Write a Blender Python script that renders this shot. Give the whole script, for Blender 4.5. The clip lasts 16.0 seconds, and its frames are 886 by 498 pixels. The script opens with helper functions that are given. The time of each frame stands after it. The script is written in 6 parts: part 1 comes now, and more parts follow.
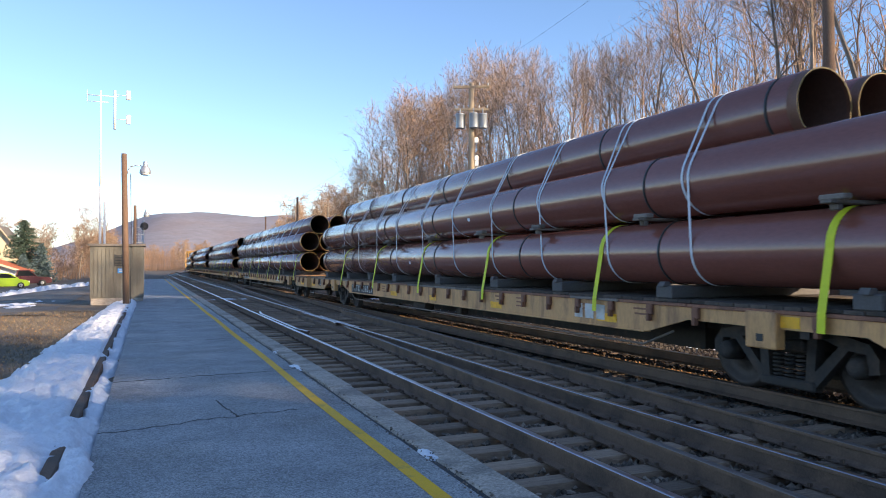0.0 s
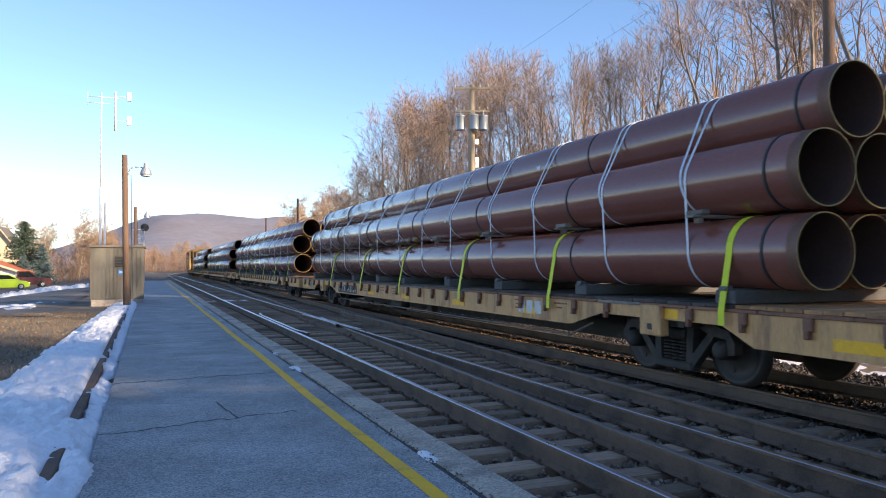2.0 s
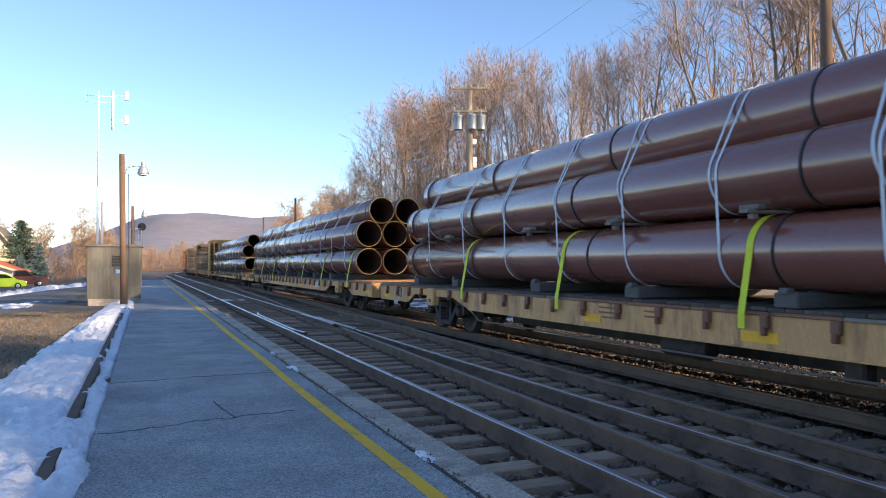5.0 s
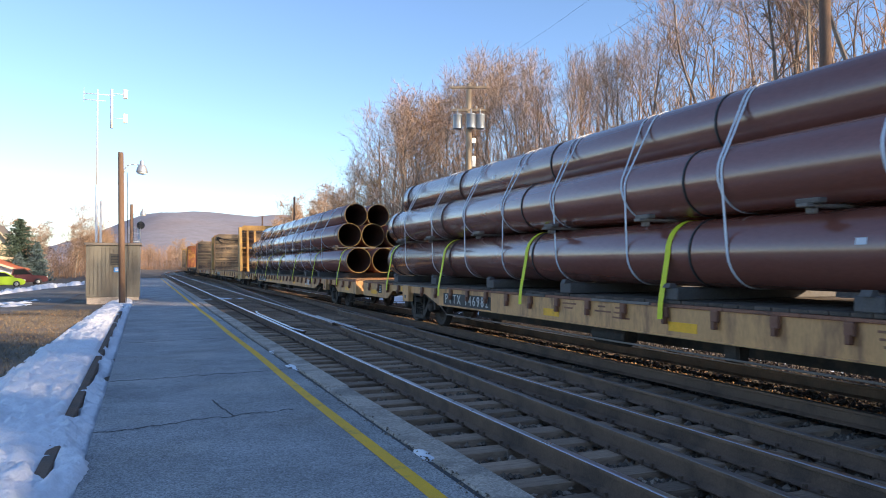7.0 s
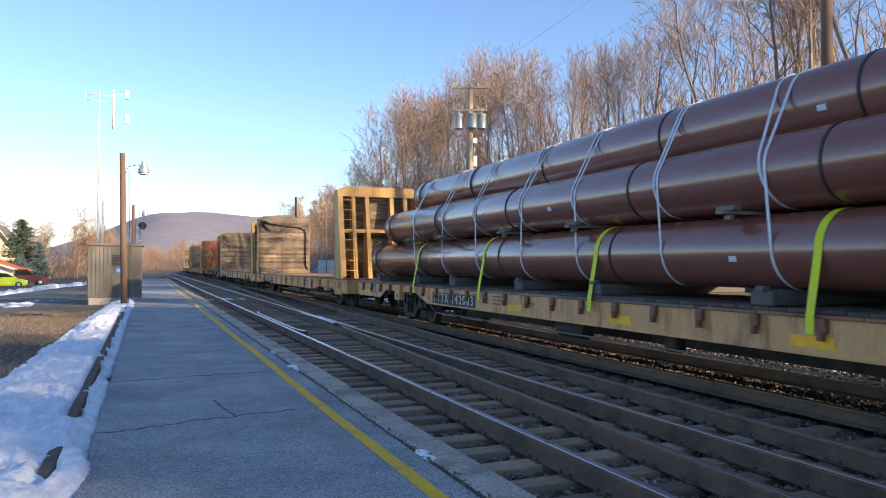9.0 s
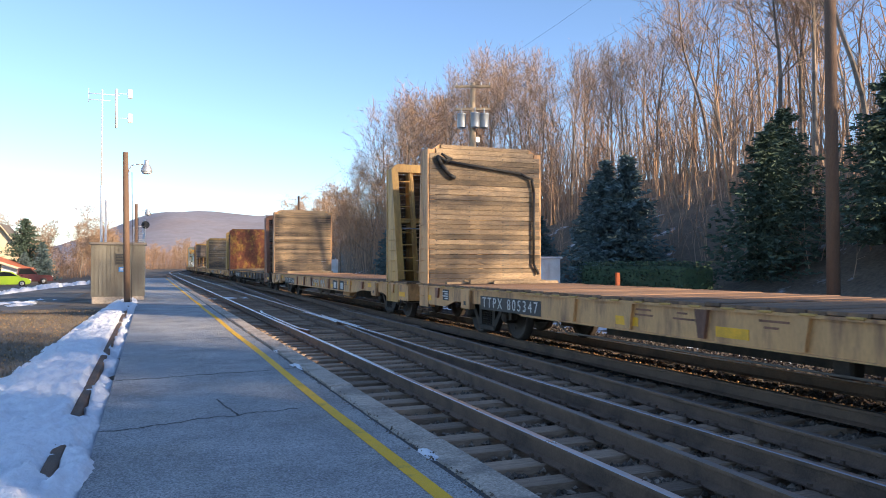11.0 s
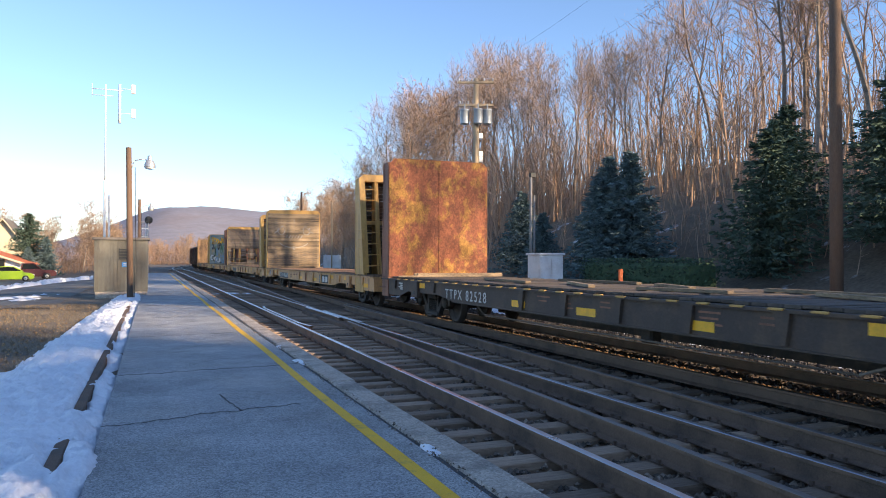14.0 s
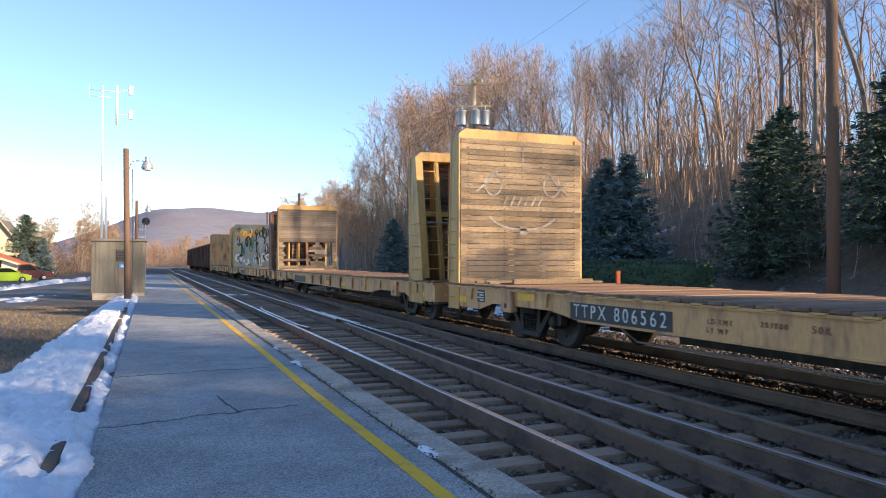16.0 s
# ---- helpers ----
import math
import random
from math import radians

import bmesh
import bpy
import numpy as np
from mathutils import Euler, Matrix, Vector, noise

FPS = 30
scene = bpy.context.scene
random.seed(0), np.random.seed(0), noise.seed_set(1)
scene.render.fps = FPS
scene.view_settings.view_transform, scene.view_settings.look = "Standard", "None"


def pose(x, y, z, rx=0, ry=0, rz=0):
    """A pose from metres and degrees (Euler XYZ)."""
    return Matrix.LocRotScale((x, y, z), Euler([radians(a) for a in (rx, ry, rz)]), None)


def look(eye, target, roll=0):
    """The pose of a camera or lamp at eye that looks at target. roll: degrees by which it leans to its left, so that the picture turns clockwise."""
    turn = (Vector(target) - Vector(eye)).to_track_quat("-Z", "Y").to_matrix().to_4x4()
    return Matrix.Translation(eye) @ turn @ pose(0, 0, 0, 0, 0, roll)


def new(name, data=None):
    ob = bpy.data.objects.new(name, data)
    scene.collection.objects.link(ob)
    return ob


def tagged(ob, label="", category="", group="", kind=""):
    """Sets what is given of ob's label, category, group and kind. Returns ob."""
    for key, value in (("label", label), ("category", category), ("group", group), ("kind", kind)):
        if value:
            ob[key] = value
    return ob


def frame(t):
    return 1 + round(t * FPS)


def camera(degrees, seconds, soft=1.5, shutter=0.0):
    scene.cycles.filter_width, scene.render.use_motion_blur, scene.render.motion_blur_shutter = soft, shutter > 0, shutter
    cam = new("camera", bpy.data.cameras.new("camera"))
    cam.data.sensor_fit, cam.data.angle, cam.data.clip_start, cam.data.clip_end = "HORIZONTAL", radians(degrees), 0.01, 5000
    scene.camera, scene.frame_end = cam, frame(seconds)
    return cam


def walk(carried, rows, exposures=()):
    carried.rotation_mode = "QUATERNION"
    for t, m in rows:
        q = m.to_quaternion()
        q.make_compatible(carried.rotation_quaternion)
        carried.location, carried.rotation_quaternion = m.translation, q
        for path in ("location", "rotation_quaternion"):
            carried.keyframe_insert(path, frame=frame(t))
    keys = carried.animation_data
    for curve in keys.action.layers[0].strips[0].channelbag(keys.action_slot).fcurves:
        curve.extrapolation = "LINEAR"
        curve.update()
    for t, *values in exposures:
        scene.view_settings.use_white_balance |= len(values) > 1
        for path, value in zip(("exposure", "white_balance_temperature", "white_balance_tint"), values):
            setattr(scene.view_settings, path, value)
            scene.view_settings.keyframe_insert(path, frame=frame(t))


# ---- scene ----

EYE = Vector((0.0, 0.0, 1.507))
cam = camera(61.56, 16.0, soft=1.0, shutter=0.06)
# seconds, turn to the right of the track, tilt up, lean
AIM = (
    (0, 21.686, 1.179, -0.244),
    (0.5, 21.664, 1.242, -0.306),
    (1, 21.683, 1.291, -0.280),
    (1.5, 21.683, 1.291, -0.239),
    (2, 21.665, 1.308, -0.182),
    (2.5, 21.687, 1.363, -0.101),
    (3, 21.748, 1.368, -0.079),
    (3.5, 21.805, 1.331, -0.107),
    (4, 21.791, 1.350, -0.102),
    (6.5, 21.967, 1.187, -0.062),
    (7, 21.931, 1.205, -0.013),
    (7.5, 21.948, 1.196, 0.014),
    (8, 21.936, 1.162, -0.024),
    (8.5, 21.848, 1.222, -0.083),
    (9, 21.813, 1.215, -0.091),
    (11.5, 21.532, 1.082, -0.028),
    (12, 21.447, 0.899, 0.050),
    (12.5, 21.369, 0.825, 0.120),
    (13, 21.345, 0.820, 0.167),
    (13.5, 21.364, 0.801, 0.142),
    (14, 21.405, 0.843, 0.098),
    (14.5, 21.478, 0.839, 0.090),
    (15, 21.530, 0.877, 0.074),
    (15.5, 21.492, 0.878, 0.057),
    (16, 21.584, 0.948, 0.108),
)


def aim(yaw, tilt, lean):
    y, p = radians(yaw), radians(tilt)
    way = Vector((math.sin(y) * math.cos(p), math.cos(y) * math.cos(p), math.sin(p)))
    return look(EYE, EYE + way * 10, lean)


walk(cam, [(t, aim(y, p, r)) for t, y, p, r in AIM], exposures=((0, 1.0, 6450, 16), (16, 1.0, 6450, 16)))

# ---- light: a low winter sun behind the camera's right shoulder ----
SUN_AZ, SUN_EL = 141.0, 16.5   # degrees clockwise from +y, and above the horizon
world = bpy.data.worlds.new("sky_world")
scene.world = world
world.use_nodes = True
wn = world.node_tree
sky = wn.nodes.new("ShaderNodeTexSky")
sky.sky_type = "NISHITA"
sky.sun_disc = False
sky.sun_elevation = radians(SUN_EL)
sky.sun_rotation = radians(SUN_AZ)
sky.air_density, sky.dust_density, sky.ozone_density = 0.9, 0.05, 3.0
wn.nodes["Background"].inputs["Strength"].default_value = 0.135
wn.links.new(sky.outputs[0], wn.nodes["Background"].inputs[0])
sun = new("sun", bpy.data.lights.new("sun", "SUN"))
sun.data.energy, sun.data.angle, sun.data.color = 5.0, radians(0.6), (1.0, 0.79, 0.52)
sd = Vector((math.sin(radians(SUN_AZ)) * math.cos(radians(SUN_EL)), math.cos(radians(SUN_AZ)) * math.cos(radians(SUN_EL)), math.sin(radians(SUN_EL))))
sun.matrix_world = look(sd * 50, (0, 0, 0))

# ---- materials ----
def mat(name, base, rough=0.7, metal=0.0, var=0.25, scale=3.0, fine=40.0, bump=0.2, tint=None, tint_amount=0.5,
        tint_scale=1.2, coat=0.0, island=0.0, stretch=(1, 1, 1), tint_edge=(0.48, 0.62), spec=0.5, grit=0.0, grit_scale=80.0):
    """A surface with two scales of variation, a stain colour of its own shape and fine relief."""
    m = bpy.data.materials.new(name)
    m.use_nodes = True
    nt = m.node_tree
    n, link = nt.nodes, nt.links.new
    b = n["Principled BSDF"]
    b.inputs["Roughness"].default_value = rough
    b.inputs["Metallic"].default_value = metal
    b.inputs["Coat Weight"].default_value = coat
    b.inputs["Specular IOR Level"].default_value = spec
    tc = n.new("ShaderNodeTexCoord")
    mp = n.new("ShaderNodeMapping")
    mp.inputs["Scale"].default_value = stretch
    link(tc.outputs["Object"], mp.inputs["Vector"])
    def noise_tex(sc, detail):
        t = n.new("ShaderNodeTexNoise")
        t.inputs["Scale"].default_value, t.inputs["Detail"].default_value = sc, detail
        t.inputs["Roughness"].default_value = 0.65
        link(mp.outputs[0], t.inputs["Vector"])
        return t
    big, small = noise_tex(scale, 4), noise_tex(fine, 3)
    mixv = n.new("ShaderNodeMath")
    mixv.operation = "ADD"
    link(big.outputs["Fac"], mixv.inputs[0])
    link(small.outputs["Fac"], mixv.inputs[1])
    mr = n.new("ShaderNodeMapRange")
    mr.inputs["From Min"].default_value, mr.inputs["From Max"].default_value = 0.65, 1.35
    mr.inputs["To Min"].default_value, mr.inputs["To Max"].default_value = 1 - var, 1 + var
    link(mixv.outputs[0], mr.inputs["Value"])
    fac = mr.outputs[0]
    if island:
        oi, geo = n.new("ShaderNodeObjectInfo"), n.new("ShaderNodeNewGeometry")
        ad = n.new("ShaderNodeMath"); ad.operation = "ADD"
        link(oi.outputs["Random"], ad.inputs[0]); link(geo.outputs["Random Per Island"], ad.inputs[1])
        fr = n.new("ShaderNodeMath"); fr.operation = "FRACT"
        link(ad.outputs[0], fr.inputs[0])
        ir = n.new("ShaderNodeMapRange")
        ir.inputs["To Min"].default_value, ir.inputs["To Max"].default_value = 1 - island, 1 + island
        link(fr.outputs[0], ir.inputs["Value"])
        mu = n.new("ShaderNodeMath"); mu.operation = "MULTIPLY"
        link(fac, mu.inputs[0]); link(ir.outputs[0], mu.inputs[1])
        fac = mu.outputs[0]
    if grit:                      # single grains of stone in the surface
        vo = n.new("ShaderNodeTexVoronoi")
        vo.inputs["Scale"].default_value = grit_scale
        link(mp.outputs[0], vo.inputs["Vector"])
        sp = n.new("ShaderNodeSeparateColor")
        link(vo.outputs["Color"], sp.inputs[0])
        gr = n.new("ShaderNodeMapRange")
        gr.inputs["To Min"].default_value, gr.inputs["To Max"].default_value = 1 - grit, 1 + grit
        link(sp.outputs[0], gr.inputs["Value"])
        gm = n.new("ShaderNodeMath"); gm.operation = "MULTIPLY"
        link(fac, gm.inputs[0]); link(gr.outputs[0], gm.inputs[1])
        fac = gm.outputs[0]
    col = n.new("ShaderNodeRGB")
    col.outputs[0].default_value = (*base, 1)
    src = col.outputs[0]
    if tint:
        tn = noise_tex(tint_scale, 6)
        tr = n.new("ShaderNodeMapRange")
        tr.inputs["From Min"].default_value, tr.inputs["From Max"].default_value = tint_edge
        tr.inputs["To Max"].default_value = tint_amount
        link(tn.outputs["Fac"], tr.inputs["Value"])
        mx = n.new("ShaderNodeMix"); mx.data_type = "RGBA"
        mx.inputs["B"].default_value = (*tint, 1)
        for i in mx.inputs:
            if i.type == "RGBA" and i.name == "A": link(src, i)
            if i.type == "RGBA" and i.name == "B": i.default_value = (*tint, 1)
        link(tr.outputs[0], mx.inputs[0])
        src = [o for o in mx.outputs if o.type == "RGBA"][0]
    vm = n.new("ShaderNodeVectorMath"); vm.operation = "SCALE"
    link(src, vm.inputs[0]); link(fac, vm.inputs["Scale"])
    link(vm.outputs[0], b.inputs["Base Color"])
    rr = n.new("ShaderNodeMapRange")
    rr.inputs["To Min"].default_value, rr.inputs["To Max"].default_value = max(rough - min(0.12, rough * 0.35), 0.02), min(rough + min(0.12, rough * 0.35), 1)
    link(big.outputs["Fac"], rr.inputs["Value"]); link(rr.outputs[0], b.inputs["Roughness"])
    if bump:
        bp = n.new("ShaderNodeBump")
        bp.inputs["Strength"].default_value, bp.inputs["Distance"].default_value = bump, 0.02
        link(small.outputs["Fac"], bp.inputs["Height"]); link(bp.outputs[0], b.inputs["Normal"])
    return m


M = {
    "asphalt": mat("asphalt", (0.325, 0.333, 0.34), 0.85, 0, 0.5, 0.9, 75, 0.9, (0.40, 0.39, 0.37), 0.7, 0.6, grit=0.42, grit_scale=85),
    "lot": mat("lot_asphalt", (0.11, 0.105, 0.10), 0.9, 0, 0.25, 0.3, 60, 0.4, (0.2, 0.18, 0.15), 0.6, 0.25),
    "concrete": mat("concrete", (0.46, 0.39, 0.32), 0.85, 0, 0.3, 2.0, 60, 0.6, (0.18, 0.155, 0.13), 0.65, 1.5, grit=0.25, grit_scale=60),
    "yellow_line": mat("yellow_line_paint", (0.85, 0.47, 0.012), 0.7, 0, 0.15, 3, 90, 0.3, (0.2, 0.17, 0.09), 0.6, 5, tint_edge=(0.56, 0.7)),
    "snow": mat("snow", (0.80, 0.82, 0.86), 0.6, 0, 0.10, 5, 28, 0.9, (0.52, 0.52, 0.52), 0.45, 5, tint_edge=(0.56, 0.72)),
    "ballast": mat("ballast_stone", (0.205, 0.158, 0.12), 0.95, 0, 0.5, 1.2, 22, 0.8, (0.07, 0.058, 0.047), 0.6, 0.6, island=0.6, grit=0.5, grit_scale=22),
    # Near-black base colour holds the shade under and beyond the train.
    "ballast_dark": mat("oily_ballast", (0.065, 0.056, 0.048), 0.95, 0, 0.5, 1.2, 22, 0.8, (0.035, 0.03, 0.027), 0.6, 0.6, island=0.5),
    "grass": mat("dead_grass", (0.16, 0.125, 0.09), 0.95, 0, 0.4, 0.6, 30, 0.8, (0.09, 0.075, 0.06), 0.8, 0.35),
    "rail_side": mat("rusty_rail", (0.175, 0.108, 0.07), 0.85, 0.0, 0.3, 3, 50, 0.3, (0.045, 0.037, 0.032), 0.5, 2),
    "rail_top": mat("polished_rail", (0.5, 0.5, 0.52), 0.3, 1.0, 0.1, 2, 30, 0.05),
    "rail_dull": mat("dull_rail", (0.22, 0.19, 0.17), 0.5, 0.7, 0.2, 2, 30, 0.1),
    "tie": mat("creosote_tie", (0.26, 0.175, 0.118), 0.9, 0, 0.45, 2, 30, 0.7, (0.30, 0.22, 0.155), 0.7, 1.5, island=0.45, stretch=(0.25, 1.5, 1)),
    "pipe": mat("brown_epoxy_pipe", (0.215, 0.076, 0.056), 0.23, 0, 0.14, 0.8, 30, 0.02, (0.19, 0.084, 0.062), 0.5, 0.8, stretch=(1, 0.3, 1), island=0.1, coat=0.3, spec=0.8),
    "pipe_in": mat("dark_pipe_bore", (0.085, 0.05, 0.042), 0.5, 0, 0.3, 1.5, 20, 0.1, (0.12, 0.07, 0.055), 0.6, 1.0),
    "pipe_end": mat("bare_pipe_end", (0.16, 0.078, 0.052), 0.5, 0.2, 0.25, 4, 40, 0.1),
    "ring_yellow": mat("yellow_pipe_ring", (0.30, 0.19, 0.05), 0.55, 0, 0.2, 5, 40, 0.1),
    "black": mat("black_rubber", (0.02, 0.02, 0.021), 0.6, 0, 0.3, 4, 40, 0.2),
    "strap_white": mat("white_band", (0.62, 0.66, 0.72), 0.45, 0, 0.12, 4, 60, 0.1),
    "strap_yellow": mat("yellow_web_strap", (0.66, 0.72, 0.02), 0.6, 0, 0.15, 5, 90, 0.2),
    "tan": mat("tan_car_paint", (0.62, 0.335, 0.135), 0.55, 0, 0.22, 1.2, 30, 0.15, (0.17, 0.075, 0.045), 0.85, 2.2, tint_edge=(0.49, 0.68), stretch=(1, 1.5, 0.35)),
    "tan_yellow": mat("yellow_car_paint", (0.54, 0.31, 0.085), 0.55, 0, 0.22, 1.2, 30, 0.15, (0.17, 0.085, 0.045), 0.75, 1.9, tint_edge=(0.48, 0.70), stretch=(1.4, 1.4, 0.35)),
    "brown_car": mat("rust_brown_paint", (0.26, 0.115, 0.068), 0.7, 0, 0.35, 1.5, 30, 0.25, (0.09, 0.045, 0.032), 0.6, 1.8, stretch=(1, 1, 0.4)),
    "dark_car": mat("dark_car_paint", (0.062, 0.045, 0.037), 0.7, 0, 0.3, 1.5, 30, 0.2, (0.12, 0.08, 0.05), 0.6, 1.3),
    "orange_rust": mat("orange_rust_sheet", (0.27, 0.085, 0.038), 0.75, 0, 0.5, 5.0, 28, 0.35, (0.46, 0.235, 0.045), 0.8, 2.6, tint_edge=(0.49, 0.60), stretch=(1, 1, 0.7), grit=0.25, grit_scale=18),
    "plank": mat("weathered_plank", (0.30, 0.215, 0.13), 0.85, 0, 0.55, 1.6, 25, 0.6, (0.075, 0.063, 0.055), 0.92, 0.7, island=0.42, stretch=(0.5, 1, 2.2), tint_edge=(0.43, 0.60)),
    # Weathered grey plank, darker in colour to hold the trees' shade.
    "plank_grey": mat("grey_old_plank", (0.19, 0.15, 0.115), 0.9, 0, 0.5, 1.6, 25, 0.5, (0.085, 0.07, 0.06), 0.8, 0.8, island=0.4, stretch=(0.5, 1, 2.2)),
    "sprayed_sheet": mat("sprayed_sheet", (0.25, 0.29, 0.26), 0.7, 0, 0.3, 3, 30, 0.2, (0.36, 0.28, 0.14), 0.8, 2.2),
    "spray_orange": mat("orange_spray_paint", (0.58, 0.27, 0.03), 0.6, 0, 0.2, 5, 60, 0.1),
    # Plank copy darkened in colour for the shaded depth behind the bulkhead ribs.
    "plank_dark": mat("dark_old_plank", (0.11, 0.078, 0.052), 0.9, 0, 0.4, 1.6, 25, 0.5, (0.05, 0.04, 0.035), 0.7, 0.9, island=0.35, stretch=(0.5, 1, 2.2)),
    "deckwood": mat("deck_plank", (0.26, 0.15, 0.085), 0.85, 0, 0.3, 2.0, 25, 0.4, (0.12, 0.09, 0.07), 0.6, 1.4, island=0.25, stretch=(0.4, 2, 1)),
    "dark_deck": mat("grimy_deck_board", (0.10, 0.08, 0.065), 0.9, 0, 0.35, 2.0, 25, 0.4, (0.05, 0.042, 0.036), 0.6, 1.4, island=0.35, stretch=(0.4, 2, 1)),
    # Orange deck-end wood with the low sun's warmth put into the colour.
    "end_board": mat("orange_brown_board", (0.46, 0.22, 0.085), 0.8, 0, 0.3, 2.0, 25, 0.4, (0.2, 0.12, 0.075), 0.6, 1.4, island=0.25, stretch=(0.4, 2, 1)),
    "grey_wood": mat("grey_wood_block", (0.22, 0.19, 0.165), 0.9, 0, 0.3, 3, 40, 0.4, (0.10, 0.09, 0.08), 0.6, 3, island=0.3),
    "dark_block": mat("dark_bolster", (0.105, 0.10, 0.098), 0.8, 0, 0.3, 3, 40, 0.3, (0.16, 0.05, 0.03), 0.6, 2, tint_edge=(0.6, 0.75)),
    "truck": mat("truck_casting", (0.035, 0.032, 0.03), 0.75, 0.1, 0.3, 3, 30, 0.3, (0.085, 0.06, 0.045), 0.6, 3),
    "wheel": mat("wheel_steel", (0.055, 0.045, 0.04), 0.6, 0.4, 0.3, 3, 30, 0.2),
    "reflect_yellow": mat("yellow_reflector", (0.92, 0.47, 0.015), 0.5, 0, 0.15, 6, 60, 0.1, (0.4, 0.2, 0.04), 0.3, 4),
    "white": mat("white_stencil", (0.62, 0.62, 0.6), 0.7, 0, 0.2, 5, 60, 0.1, (0.2, 0.18, 0.15), 0.6, 6, tint_edge=(0.55, 0.7)),
    "panel_black": mat("black_panel_paint", (0.03, 0.032, 0.034), 0.6, 0, 0.3, 3, 40, 0.1),
    "spray_green": mat("green_spray_paint", (0.10, 0.22, 0.13), 0.6, 0, 0.15, 5, 60, 0.1),
    "spray_blue": mat("blue_spray_paint", (0.20, 0.30, 0.40), 0.6, 0, 0.15, 5, 60, 0.1),
    "galv_iron": mat("grey_iron", (0.25, 0.24, 0.23), 0.6, 0.4, 0.2, 4, 40, 0.1),
    "faded": mat("faded_white_paint", (0.40, 0.37, 0.33), 0.8, 0, 0.3, 5, 60, 0.1, (0.25, 0.19, 0.13), 0.8, 6, tint_edge=(0.45, 0.6)),
    "soil": mat("leafy_soil", (0.15, 0.115, 0.08), 0.95, 0, 0.5, 0.5, 8, 0.8, (0.6, 0.62, 0.66), 0.85, 0.45, tint_edge=(0.60, 0.66)),
    "woods_floor": mat("woods_floor", (0.17, 0.125, 0.085), 0.95, 0, 0.5, 0.3, 5, 0.8, (0.16, 0.11, 0.07), 0.7, 0.15),
    # Distance haze is put into this pale grey-mauve base colour.
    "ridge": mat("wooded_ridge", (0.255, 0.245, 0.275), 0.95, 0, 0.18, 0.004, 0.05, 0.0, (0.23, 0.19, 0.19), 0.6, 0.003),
}


# ---- mesh helpers ----
def part(name, bm, material, parent=None, label=""):
    me = bpy.data.meshes.new(name)
    bm.normal_update()
    bm.to_mesh(me)
    bm.free()
    for m in (material if isinstance(material, (list, tuple)) else (material,)):
        me.materials.append(M[m] if isinstance(m, str) else m)
    ob = new(name, me)
    if parent is not None:
        ob.parent = parent
    if label:
        ob["label"] = label
    return ob


def smooth(ob, angle=35):
    for p in ob.data.polygons:
        p.use_smooth = True
    ob.data.set_sharp_from_angle(angle=radians(angle))
    return ob


def empty(name, m=None):
    ob = new(name)
    ob.empty_display_size = 0.3
    if m is not None:
        ob.matrix_basis = m
    return ob


def box(bm, lo, hi, bevel=0.0, m=None, mi=0):
    x0, y0, z0 = lo
    x1, y1, z1 = hi
    vs = [bm.verts.new(v) for v in ((x0, y0, z0), (x1, y0, z0), (x1, y1, z0), (x0, y1, z0), (x0, y0, z1), (x1, y0, z1), (x1, y1, z1), (x0, y1, z1))]
    if m is not None:
        for v in vs:
            v.co = m @ v.co
    fs = [bm.faces.new([vs[i] for i in q]) for q in ((3, 2, 1, 0), (4, 5, 6, 7), (0, 1, 5, 4), (1, 2, 6, 5), (2, 3, 7, 6), (3, 0, 4, 7))]
    for f in fs:
        f.material_index = mi
    if bevel:
        es = list({e for f in fs for e in f.edges})
        bmesh.ops.bevel(bm, geom=es, offset=bevel, segments=1, affect="EDGES")
    return fs


def tube(bm, a, b, r0, r1=None, n=8, mi=0, caps=True):
    a, b = Vector(a), Vector(b)
    r1 = r0 if r1 is None else r1
    d = (b - a).normalized()
    u = d.orthogonal().normalized()
    w = d.cross(u)
    ra = [bm.verts.new(a + (u * math.cos(k * math.tau / n) + w * math.sin(k * math.tau / n)) * r0) for k in range(n)]
    rb = [bm.verts.new(b + (u * math.cos(k * math.tau / n) + w * math.sin(k * math.tau / n)) * r1) for k in range(n)]
    for k in range(n):
        f = bm.faces.new((ra[k], ra[(k + 1) % n], rb[(k + 1) % n], rb[k]))
        f.material_index = mi
        f.smooth = True
    if caps:
        bm.faces.new(ra[::-1]).material_index = mi
        bm.faces.new(rb).material_index = mi


def run(bm, pts, r, n=6, mi=0):
    for a, b in zip(pts, pts[1:]):
        tube(bm, a, b, r, n=n, mi=mi)


def lathe(bm, prof, axis, origin, n=24, mi=0, closed=False):
    """prof: (along, radius) pairs turned round axis (0 x, 1 y, 2 z)."""
    rings = []
    for a, r in prof:
        ring = []
        for k in range(n):
            c, s = math.cos(k * math.tau / n) * r, math.sin(k * math.tau / n) * r
            v = ((a, c, s), (c, a, s), (c, s, a))[axis]
            ring.append(bm.verts.new(Vector(v) + Vector(origin)))
        rings.append(ring)
    pairs = list(zip(rings, rings[1:])) + ([(rings[-1], rings[0])] if closed else [])
    for p, q in pairs:
        for k in range(n):
            f = bm.faces.new((p[k], p[(k + 1) % n], q[(k + 1) % n], q[k]))
            f.material_index = mi
            f.smooth = True
    if not closed:
        for ring in (rings[0], rings[-1]):
            if (ring[0].co - ring[n // 2].co).length > 1e-4:
                bm.faces.new(ring).material_index = mi
    bmesh.ops.recalc_face_normals(bm, faces=bm.faces[:])


